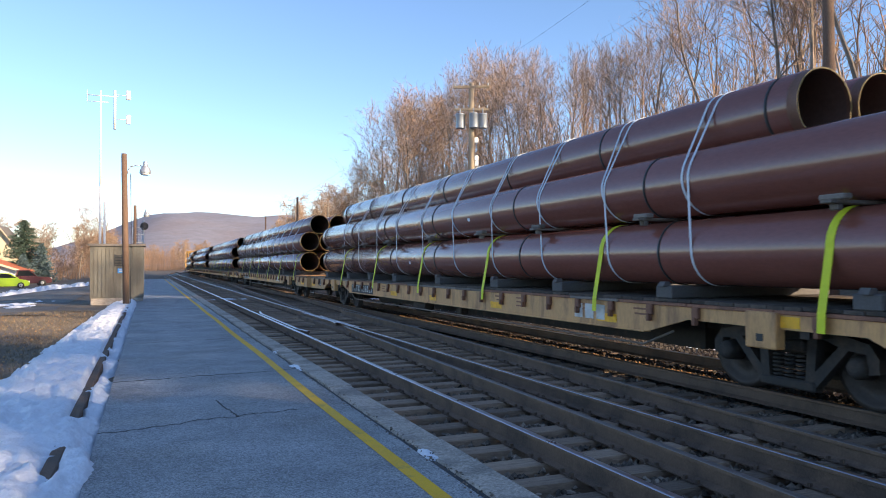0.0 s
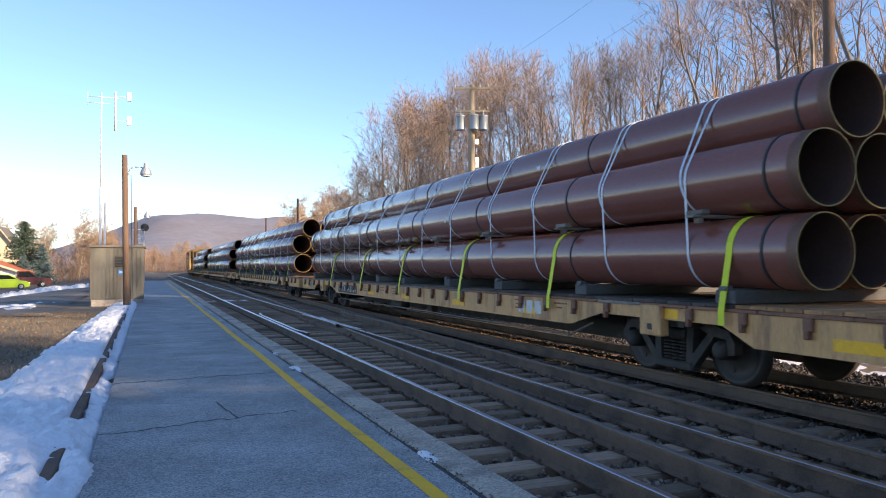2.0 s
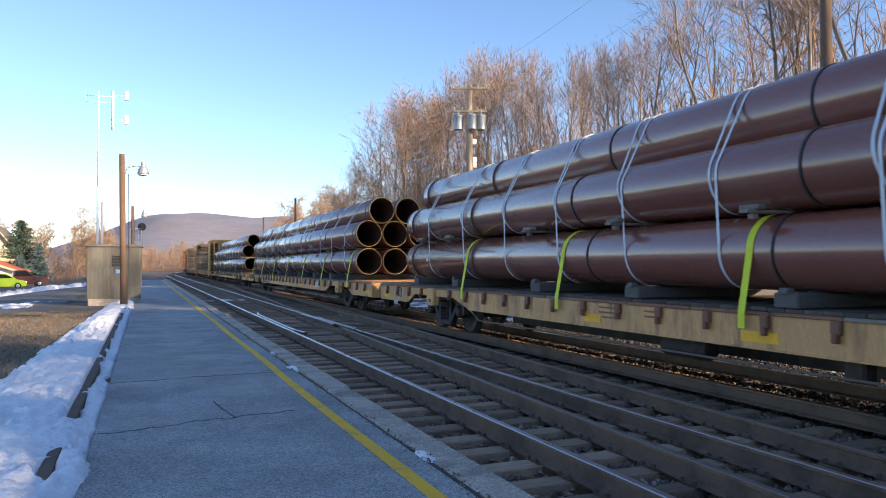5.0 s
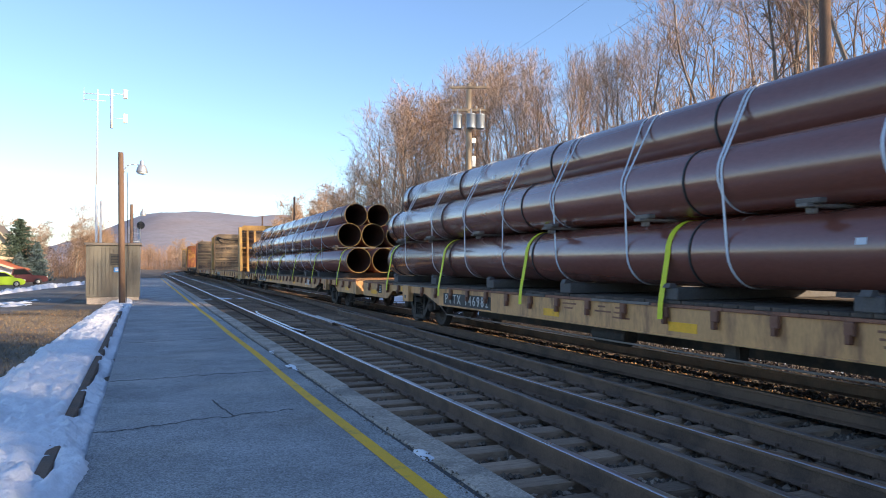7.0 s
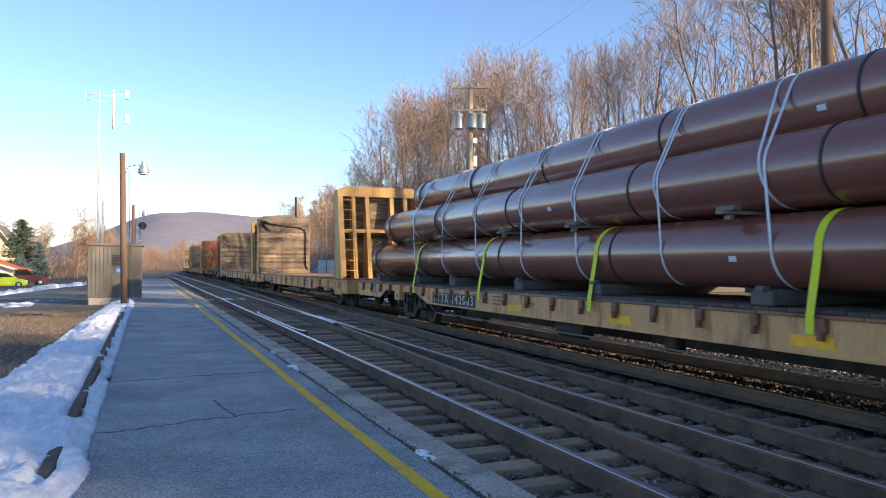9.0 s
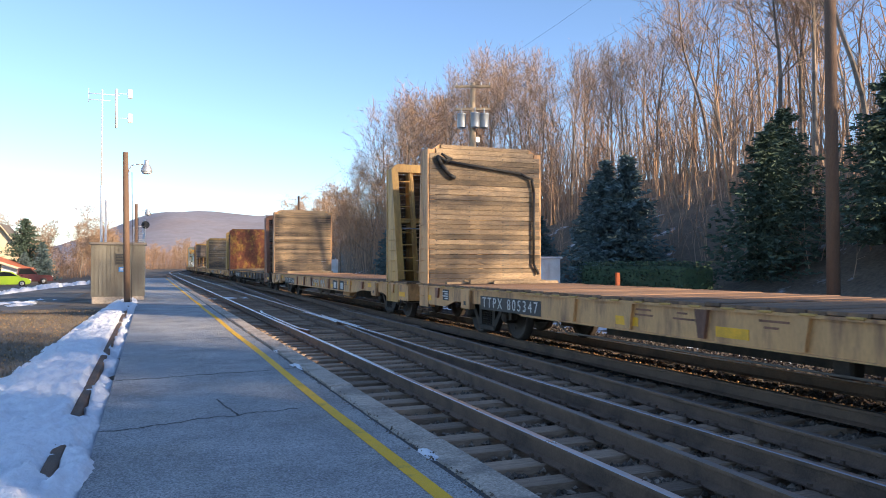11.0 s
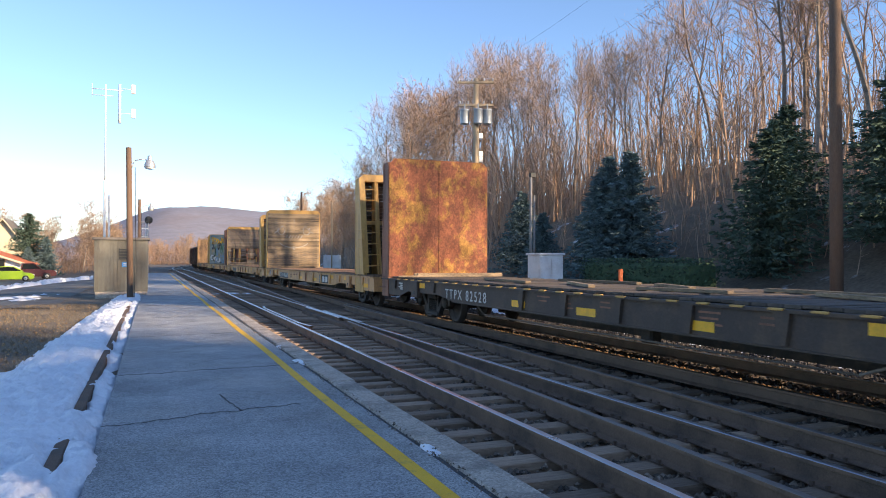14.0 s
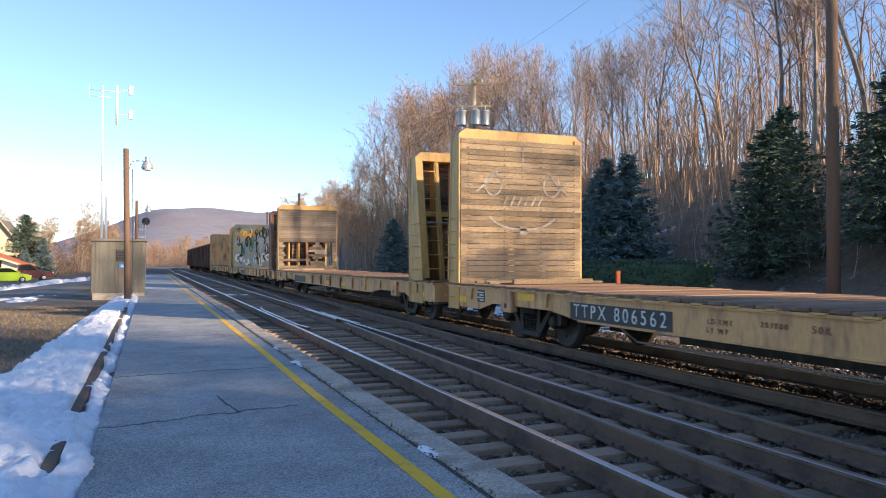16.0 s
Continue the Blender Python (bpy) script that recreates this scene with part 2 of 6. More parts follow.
def extrude_poly(bm, pts, axis, lo, hi, mi=0):
    """A closed outline pushed along an axis: pts in the two other axes' order."""
    def at(p, d):
        return ((d, p[0], p[1]), (p[0], d, p[1]), (p[0], p[1], d))[axis]
    a = [bm.verts.new(at(p, lo)) for p in pts]
    b = [bm.verts.new(at(p, hi)) for p in pts]
    fs = [bm.faces.new(a), bm.faces.new(b[::-1])]
    for k in range(len(pts)):
        fs.append(bm.faces.new((a[k], b[k], b[(k + 1) % len(pts)], a[(k + 1) % len(pts)])))
    for f in fs:
        f.material_index = mi
    bmesh.ops.recalc_face_normals(bm, faces=fs)


def stripe(bm, line, x0, x1, z, mi=0):
    """A flat band along a track line, from offset x0 to x1 at height z."""
    prev = None
    for (p, h) in line:
        n = Vector((math.cos(h), -math.sin(h), 0))
        a, b = bm.verts.new(p + n * x0 + Vector((0, 0, z))), bm.verts.new(p + n * x1 + Vector((0, 0, z)))
        if prev:
            bm.faces.new((prev[0], prev[1], b, a)).material_index = mi
        prev = (a, b)


# ---- the line of the tracks: straight, then a long bend to the right ----
BEND, RADIUS = 122.0, 520.0


def along(s, x=0.0):
    """The place s metres up the line and x to its right, and the heading."""
    if s <= BEND:
        return Vector((x, s, 0)), 0.0
    h = (s - BEND) / RADIUS
    c = Vector((RADIUS, BEND, 0))
    return c + Vector((-math.cos(h), math.sin(h), 0)) * (RADIUS - x), h


def line_pts(x, s0, s1):
    ss = [s0] + [q for q in np.arange(BEND, s1, 8.0) if q > s0] + [s1]
    return [along(float(s), x) for s in ss]

# ---- ground and structure ----
TRACK_1, TRACK_2 = 3.94, 7.625     # centre lines
def hill(x, y):
    """Height of the ground: flat by the line, a wooded slope beyond it to the right."""
    e = x - 15.0 - max(0.0, (y - 70.0)) * 0.10
    if e <= 0:
        return -0.35
    return -0.35 + 17.0 * (1 - math.exp(-e / 34.0)) * min(1.0, e / 10.0 + 0.12)



def low(x):
    """The land falls away a little to the left of the platform."""
    k = min(1.0, max(0.0, (-x - 4.0) / 9.0))
    return -0.14 - 0.55 * k * k * (3 - 2 * k)


bm = bmesh.new()
xs = [-3000, -900, -300, -120, -60, -30, -20, -16, -13, -11, -9, -7, -5.5, -4, -2.4, -1.2, -0.3, 2.5, 10.4, 11.5, 13] + [14 + 1.5 * k for k in range(44)] + [90, 130, 200, 500, 3000]
ys = [-3000, -700, -250, -150] + [-120 + 4 * k for k in range(100)] + [300, 340, 400, 600, 1200, 4000]
def ground_z(x, y):
    if x < 0:
        return low(x) + 0.03 * noise.noise(Vector((x * 0.5, y * 0.5, 0)))
    if x < 11:
        return -0.42
    return hill(x, y) - 0.1 + (0.25 * noise.noise(Vector((x * 0.35, y * 0.35, 0))) if x > 13.5 else 0)
grid = [[bm.verts.new((x, y, ground_z(x, y))) for x in xs] for y in ys]
for j in range(len(ys) - 1):
    for i in range(len(xs) - 1):
        f = bm.faces.new((grid[j][i], grid[j][i + 1], grid[j + 1][i + 1], grid[j + 1][i]))
        f.smooth = True
        f.material_index = 0 if xs[i] < 9 else (1 if xs[i] < 30 else 2)
tagged(part("ground", bm, ("grass", "soil", "woods_floor")), "flat dead grass rising into a wooded slope", "ground", kind="structure")

PLATFORM_END = 88.0
bm = bmesh.new()
box(bm, (-0.41, -30, -0.5), (2.02, PLATFORM_END, 0))
tagged(part("platform", bm, "asphalt"), "worn dark asphalt station platform with cracks", "platform", kind="structure")
rnd = random.Random(3)
edge = tagged(empty("platform_edge"), "weathered concrete edging of the platform", "kerb", kind="structure")
y = -6.0
while y < PLATFORM_END:           # cast lengths with open joints
    bm = bmesh.new()
    h = rnd.uniform(-0.006, 0.008)
    dx = rnd.uniform(-0.012, 0.012)
    box(bm, (2.07 + dx, y, -0.5), (2.36 + dx, y + 2.985, 0.012 + h), 0.014)
    part("edging_length", bm, "concrete", edge)
    y += 3.0
bm = bmesh.new()                  # dark open joint with grit between asphalt and concrete
box(bm, (2.0, -30, -0.5), (2.09, PLATFORM_END, -0.012))
tagged(part("edge_joint", bm, "black"), "dark gritty joint along the concrete edging", "joint", kind="structure")


def ribbon(name, pts, width, z, material, label, category, seed, wob=0.0):
    """A thin flat line over the ground along pts, of uneven width."""
    r = random.Random(seed)
    bm = bmesh.new()
    prev = None
    for i, p in enumerate(pts):
        a = Vector(pts[max(i - 1, 0)]); b = Vector(pts[min(i + 1, len(pts) - 1)])
        d = (b - a).normalized()
        n = Vector((-d.y, d.x))
        w = width * r.uniform(0.4, 1.3) if wob else width
        q = Vector(p) + n * r.uniform(-wob, wob)
        va, vb = bm.verts.new((*(q + n * w / 2), z)), bm.verts.new((*(q - n * w / 2), z))
        if prev:
            bm.faces.new((prev[0], prev[1], vb, va))
        prev = (va, vb)
    bmesh.ops.recalc_face_normals(bm, faces=bm.faces[:])
    return tagged(part(name, bm, material), label, category, kind="structure")


ribbon("yellow_line", [(1.765 + 0.012 * math.sin(k * 0.9), -6 + k * 1.2) for k in range(78)], 0.115, 0.004, "yellow_line", "worn yellow safety line painted along the platform", "line", 1)
def wander(x0, y0, x1, y1, n, amp, seed):
    r = random.Random(seed)
    out, o = [], 0.0
    for k in range(n + 1):
        f = k / n
        o = o * 0.7 + r.uniform(-amp, amp)
        out.append((x0 + (x1 - x0) * f, y0 + (y1 - y0) * f + o))
    return out
CRACKS = ((-0.41, 7.33, 1.45, 7.80, 0.035), (-0.41, 10.5, 2.0, 10.85, 0.055), (0.85, 7.6, 0.72, 8.6, 0.022), (-0.41, 15.6, 2.0, 15.9, 0.05), (-0.41, 20.6, 2.0, 20.8, 0.05), (-0.41, 26.0, 2.0, 26.3, 0.05), (-0.41, 33.0, 2.0, 33.2, 0.05), (-0.41, 3.9, 0.3, 4.1, 0.03))
for k, (x0, y0, x1, y1, w) in enumerate(CRACKS):
    ribbon("platform_crack", wander(x0, y0, x1, y1, 40, 0.05, k), w, 0.003, "black", "dark uneven crack across the asphalt", "crack", k, 0.006)

bm = bmesh.new()
stripe(bm, line_pts(0, -60, 420), 2.36, 10.6, -0.285)
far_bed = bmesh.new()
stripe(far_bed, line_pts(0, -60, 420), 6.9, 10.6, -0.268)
tagged(part("far_ballast", far_bed, "ballast_dark"), "ballast under the far track, coloured black for shade", "ballast", kind="structure")
ballast = tagged(part("ballast", bm, "ballast"), "dark grimy crushed-stone ballast under the tracks", "ballast", kind="structure")


def rail(line, x, top, label):
    """A flat-bottomed rail: foot, web and head."""
    prof = [(-0.07, -0.175), (0.07, -0.175), (0.07, -0.163), (0.012, -0.14), (0.01, -0.045), (0.036, -0.035), (0.036, -0.006), (0.028, 0.0), (-0.028, 0.0), (-0.036, -0.006), (-0.036, -0.035), (-0.01, -0.045), (-0.012, -0.14), (-0.07, -0.163)]
    bm = bmesh.new()
    prev = None
    for p, h in line:
        n = Vector((math.cos(h), -math.sin(h), 0))
        ring = [bm.verts.new(p + n * (x + u) + Vector((0, 0, w))) for u, w in prof]
        if prev:
            for k in range(len(prof)):
                f = bm.faces.new((prev[k], prev[(k + 1) % len(prof)], ring[(k + 1) % len(prof)], ring[k]))
                f.material_index = 1 if k in (6, 7, 8) else 0
        prev = ring
    bm.faces.new(prev)
    bmesh.ops.recalc_face_normals(bm, faces=bm.faces[:])
    return tagged(part("rail", bm, ("rail_side", top)), label, "rail", "rails of the tracks", kind="structure")


for c in (TRACK_1, TRACK_2):
    for sx in (-0.7525, 0.7525):
        rail(line_pts(c, -60, 420), sx, "rail_top", "rusty steel rail with a polished top")
# the crossover from the near track to the far one
def cross_line(y0, y1, dz=0.0):
    h = math.atan(0.042)
    return [(Vector((3.78 + 0.042 * y, y, dz)), h) for y in (y0, y1)]
for x, y0, y1 in ((0.0, -14.0, 18.0), (0.0, 21.6, 73.0), (1.505, -14.0, 36.5), (1.505, 39.0, 73.0)):
    rail(cross_line(y0, y1, -0.003), x, "rail_dull", "dull rusty rail of the crossover")
for x0 in (3.315, 4.62 + 1.4):    # guard rails with flared ends
    pts = [(x0 + 0.10, 16.9), (x0, 17.8), (x0, 23.8), (x0 + 0.10, 24.7)]
    rail([(Vector((x, y, 0.0)), 0.0) for x, y in pts], 0.0, "rail_top" if x0 < 4 else "rail_dull", "short guard rail with flared ends")
for dx, y0, y1 in ((0.075, 17.5, 22.0), (-0.075, 19.0, 23.5)):      # wing rails of the frog
    rail([(Vector((4.69 + dx * (1.6 if i in (0, 3) else 1), y, 0.0)), 0.0) for i, y in enumerate((y0, y0 + 0.8, y1 - 0.8, y1))], 0.0, "rail_top", "worn frog wing rail")
bm = bmesh.new()
box(bm, (4.45, 17.2, -0.2), (5.0, 23.6, -0.09), 0.01)
tagged(part("frog_plate", bm, "rail_side"), "rusty steel bed plate under the frog", "plate", kind="structure")

# ties: near ones are pieces, the far ones one joined mesh
TIE_MESHES = {}
rt = random.Random(11)
def tie_mesh(length, k):
    if (length, k) not in TIE_MESHES:
        bm = bmesh.new()
        box(bm, (0, -0.115, -0.33), (length, 0.115, -0.178), 0.012)
        for v in bm.verts:
            v.co += Vector((rt.uniform(-0.02, 0.02), rt.uniform(-0.008, 0.008), rt.uniform(-0.006, 0.004)))
        me = bpy.data.meshes.new("tie")
        bm.to_mesh(me); bm.free()
        me.materials.append(M["tie"])
        TIE_MESHES[(length, k)] = me
    return TIE_MESHES[(length, k)]
bm = bmesh.new()
box(bm, (-0.09, -0.11, -0.18), (0.09, 0.11, -0.163), 0.004)
for x in (-0.085, 0.085):
    for y in (-0.07, 0.07):
        box(bm, (x - 0.014, y - 0.014, -0.165), (x + 0.014, y + 0.014, -0.135))
me_plate = bpy.data.meshes.new("tie_plate")
bm.to_mesh(me_plate); bm.free()
me_plate.materials.append(M["rail_side"])
y = 1.0
k = 0
while y < 62:
    wide = y < 40
    x0 = 2.52 + rt.uniform(-0.08, 0.08)
    ob = new("tie", tie_mesh(4.1 if wide else 2.6, k % 6))
    ob.parent = ballast
    ob.matrix_basis = pose(x0, y + rt.uniform(-0.03, 0.03), rt.uniform(-0.01, 0.0), 0, 0, rt.uniform(-0.8, 0.8))
    if y < 32:
        for xr in (TRACK_1 - 0.7525, TRACK_1 + 0.7525, 3.78 + 0.042 * y, 5.285 + 0.042 * y):
            pl = new("tie_plate", me_plate)
            pl.parent = ballast
            pl.matrix_basis = pose(xr, y, 0)
    y += 0.52
    k += 1
bm = bmesh.new()
y = 62.0
while y < 130:
    for c in (TRACK_1, TRACK_2):
        box(bm, (c - 1.3, y - 0.115, -0.33), (c + 1.3, y + 0.115, -0.178))
    y += 0.55
y = -1.0
while y < 62:
    box(bm, (TRACK_2 - 1.0, y - 0.115, -0.33), (TRACK_2 + 1.3, y + 0.115, -0.262))
    y += 0.52
tagged(part("far_ties", bm, "tie", ballast), "dark timber ties under the far track", kind="stuff")

# loose stones over the ballast
def stones(name, areas, seed, material, label, z0):
    r = np.random.RandomState(seed)
    base = np.array([(1, 0, 0), (-1, 0, 0), (0, 1, 0), (0, -1, 0), (0, 0, 1), (0, 0, -1)], float)
    tri = np.array([(0, 2, 4), (2, 1, 4), (1, 3, 4), (3, 0, 4), (2, 0, 5), (1, 2, 5), (3, 1, 5), (0, 3, 5)])
    vs, fs, n = [], [], 0
    for x0, x1, y0, y1, count, s0, s1 in areas:
        for _ in range(count):
            yy = y0 + (y1 - y0) * r.rand() ** 1.4
            s = r.uniform(s0, s1) * np.array([1, r.uniform(0.6, 1), r.uniform(0.5, 0.9)])
            a = r.uniform(0, 6.28)
            rot = np.array([[math.cos(a), -math.sin(a), 0], [math.sin(a), math.cos(a), 0], [0, 0, 1]])
            v = (base * s * r.uniform(0.7, 1.2, (6, 1)) + r.uniform(-0.3, 0.3, (6, 3)) * s0) @ rot.T
            vs.append(v + (r.uniform(x0, x1), yy, z0 + s[2] * 0.3 + r.uniform(0, 0.02)))
            fs.append(tri + n)
            n += 6
    me = bpy.data.meshes.new(name)
    me.from_pydata(np.concatenate(vs).tolist(), [], np.concatenate(fs).tolist())
    me.materials.append(M[material])
    return tagged(new(name, me), label, "stones", kind="stuff")
stones("ballast_stones", ((2.4, 3.1, 2.0, 34, 3200, 0.02, 0.05), (3.25, 4.65, 2.0, 34, 9000, 0.025, 0.055), (4.65, 6.75, 2.5, 36, 13000, 0.025, 0.06)), 5, "ballast", "loose dark ballast stones between the ties", -0.258)
stones("oily_stones", ((6.95, 8.30, 3.0, 40, 12000, 0.025, 0.055), (8.45, 10.6, 4.0, 40, 9000, 0.025, 0.06)), 7, "ballast_dark", "ballast stones under the far track, coloured black for shade", -0.25)
M["leaf_litter"] = mat("leaf_litter", (0.32, 0.19, 0.09), 0.9, 0, 0.3, 6, 60, 0.4, island=0.5)
stones("leaf_litter", ((7.70, 7.86, 3.5, 40, 1500, 0.012, 0.03),), 6, "leaf_litter", "dry tan leaves and wood chips beside the far rail", -0.215)

# ---- the train ----
def s_of(t):
    return 13.55 * t + 0.022 * t * t
PIPE_R = 0.432
ROWS = ((-0.88, 1.655), (0.0, 1.655), (0.88, 1.655), (-0.88, 2.555), (0.0, 2.555), (0.88, 2.555), (-0.44, 3.32), (0.44, 3.32))
MOVING = []        # (thing, s of the car's middle)
WHEELS = []


def mesh_of(name, bm, materials):
    me = bpy.data.meshes.new(name)
    bm.normal_update()
    bm.to_mesh(me)
    bm.free()
    for m in materials:
        me.materials.append(M[m])
    return me


def child(name, me, parent, m=None, label=""):
    ob = new(name, me)
    ob.parent = parent
    if m is not None:
        ob.matrix_basis = m
    if label:
        ob["label"] = label
    return ob


def lettering(name, text, size, material, parent, m, depth=0.003):
    cu = bpy.data.curves.new(name, "FONT")
    cu.body, cu.size, cu.extrude, cu.space_character = text, size, depth, 1.45
    cu.align_x, cu.align_y = "CENTER", "CENTER"
    tmp = bpy.data.objects.new(name, cu)
    scene.collection.objects.link(tmp)
    me = bpy.data.meshes.new_from_object(tmp.evaluated_get(bpy.context.evaluated_depsgraph_get()))
    bpy.data.objects.remove(tmp)
    me.materials.clear()
    me.materials.append(M[material])
    return child(name, me, parent, m, "stencilled lettering")


# -- running gear, built once --
def truck_mesh():
    bm = bmesh.new()
    for sx in (-1, 1):
        x0, x1 = sorted((sx * 0.94, sx * 1.06))
        # cast side frame: outline with a window each side of the spring nest
        extrude_poly(bm, [(-1.12, 0.56), (-1.02, 0.70), (-0.55, 0.80), (0.55, 0.80), (1.02, 0.70), (1.12, 0.56), (1.12, 0.42), (1.0, 0.40), (0.98, 0.60), (0.72, 0.62), (0.5, 0.70), (-0.5, 0.70), (-0.72, 0.62), (-0.98, 0.60), (-1.0, 0.40), (-1.12, 0.42)], 0, x0, x1)
        for sy in (-1, 1):
            extrude_poly(bm, [(sy * 0.78, 0.62), (sy * 0.66, 0.64), (sy * 0.30, 0.28), (sy * 0.36, 0.16)], 0, x0, x1)
            extrude_poly(bm, [(sy * 0.40, 0.72), (sy * 0.28, 0.72), (sy * 0.24, 0.2), (sy * 0.36, 0.2)], 0, x0, x1)
            lathe(bm, [(sx * 0.90, 0.13), (sx * 1.08, 0.115), (sx * 1.12, 0.09), (sx * 1.13, 0.04)], 0, (0, sy * 0.89, 0.457), 14)
        box(bm, (x0 - 0.02, -0.38, 0.13), (x1 + 0.02, 0.38, 0.24), 0.02)
        for k in range(3):
            for j in range(6):
                lathe(bm, [(0.25 + j * 0.045, 0.055), (0.265 + j * 0.045, 0.075), (0.28 + j * 0.045, 0.055)], 2, (sx * 1.0, (k - 1) * 0.16, 0), 8)
        box(bm, (x0 - 0.03, -0.24, 0.54), (x1 + 0.03, 0.24, 0.67), 0.02)
    box(bm, (-0.98, -0.2, 0.5), (0.98, 0.2, 0.72), 0.03)
    for sy in (-0.42, 0.42):
        box(bm, (-0.8, sy - 0.05, 0.3), (0.8, sy + 0.05, 0.42))
    return mesh_of("truck_frame", bm, ("truck",))


def wheelset_mesh():
    bm = bmesh.new()
    tube(bm, (-1.05, 0, 0), (1.05, 0, 0), 0.075, n=10)
    for sx in (-1, 1):
        lathe(bm, [(sx * 0.70, 0.06), (sx * 0.70, 0.16), (sx * 0.735, 0.20), (sx * 0.745, 0.36), (sx * 0.70, 0.385), (sx * 0.685, 0.475), (sx * 0.712, 0.478), (sx * 0.725, 0.457), (sx * 0.822, 0.452), (sx * 0.825, 0.395), (sx * 0.785, 0.37), (sx * 0.775, 0.2), (sx * 0.84, 0.15), (sx * 0.84, 0.06)], 0, (0, 0, 0), 32)
        for k in range(3):     # casting marks on the plate
            a = k * math.tau / 3
            tube(bm, (sx * 0.772, math.cos(a) * 0.28, math.sin(a) * 0.28), (sx * 0.795, math.cos(a) * 0.28, math.sin(a) * 0.28), 0.035, n=6)
    return mesh_of("wheelset", bm, ("wheel",))


TRUCK, WHEELSET = truck_mesh(), wheelset_mesh()


def add_trucks(car, half, inset):
    for sy in (-1, 1):
        tr = child("truck", TRUCK, car, pose(0, sy * (half - inset), 0), "dark cast steel truck with springs")
        for y in (-0.89, 0.89):
            w = child("wheelset", WHEELSET, tr, pose(0, y, 0.457), "worn steel wheels on an axle")
            WHEELS.append((w, y))


def add_couplers(car, half, material="truck"):
    bm = bmesh.new()
    box(bm, (-0.09, 0, 0.78), (0.09, 0.42, 0.94), 0.02)
    box(bm, (-0.16, 0.36, 0.74), (0.14, 0.60, 0.98), 0.04)
    box(bm, (-0.2, -0.25, 0.70), (0.2, 0.03, 1.0), 0.02)
    me = mesh_of("coupler", bm, ("truck",))
    child("coupler", me, car, pose(0, half - 0.45, 0), "rusty knuckle coupler")
    child("coupler", me, car, pose(0, -half + 0.45, 0, 0, 0, 180), "rusty knuckle coupler")
    bm = bmesh.new()
    run(bm, [(-0.35, 0, 0.75), (-0.38, 0.15, 0.5), (-0.36, 0.4, 0.42), (-0.3, 0.55, 0.5)], 0.03)
    me = mesh_of("air_hose", bm, ("black",))
    child("air_hose", me, car, pose(0, half - 0.45, 0))
    child("air_hose", me, car, pose(0, -half + 0.45, 0, 0, 0, 180))


def sill_outline(half, deep, end_z, arch_z):
    e = half - 0.45
    return [(-e, 1.0), (-e, end_z), (-e + 2.35, end_z), (-e + 2.85, arch_z), (-e + 5.35, arch_z), (-e + 6.15, deep), (e - 6.15, deep), (e - 5.35, arch_z), (e - 2.85, arch_z), (e - 2.35, end_z), (e, end_z), (e, 1.0)]


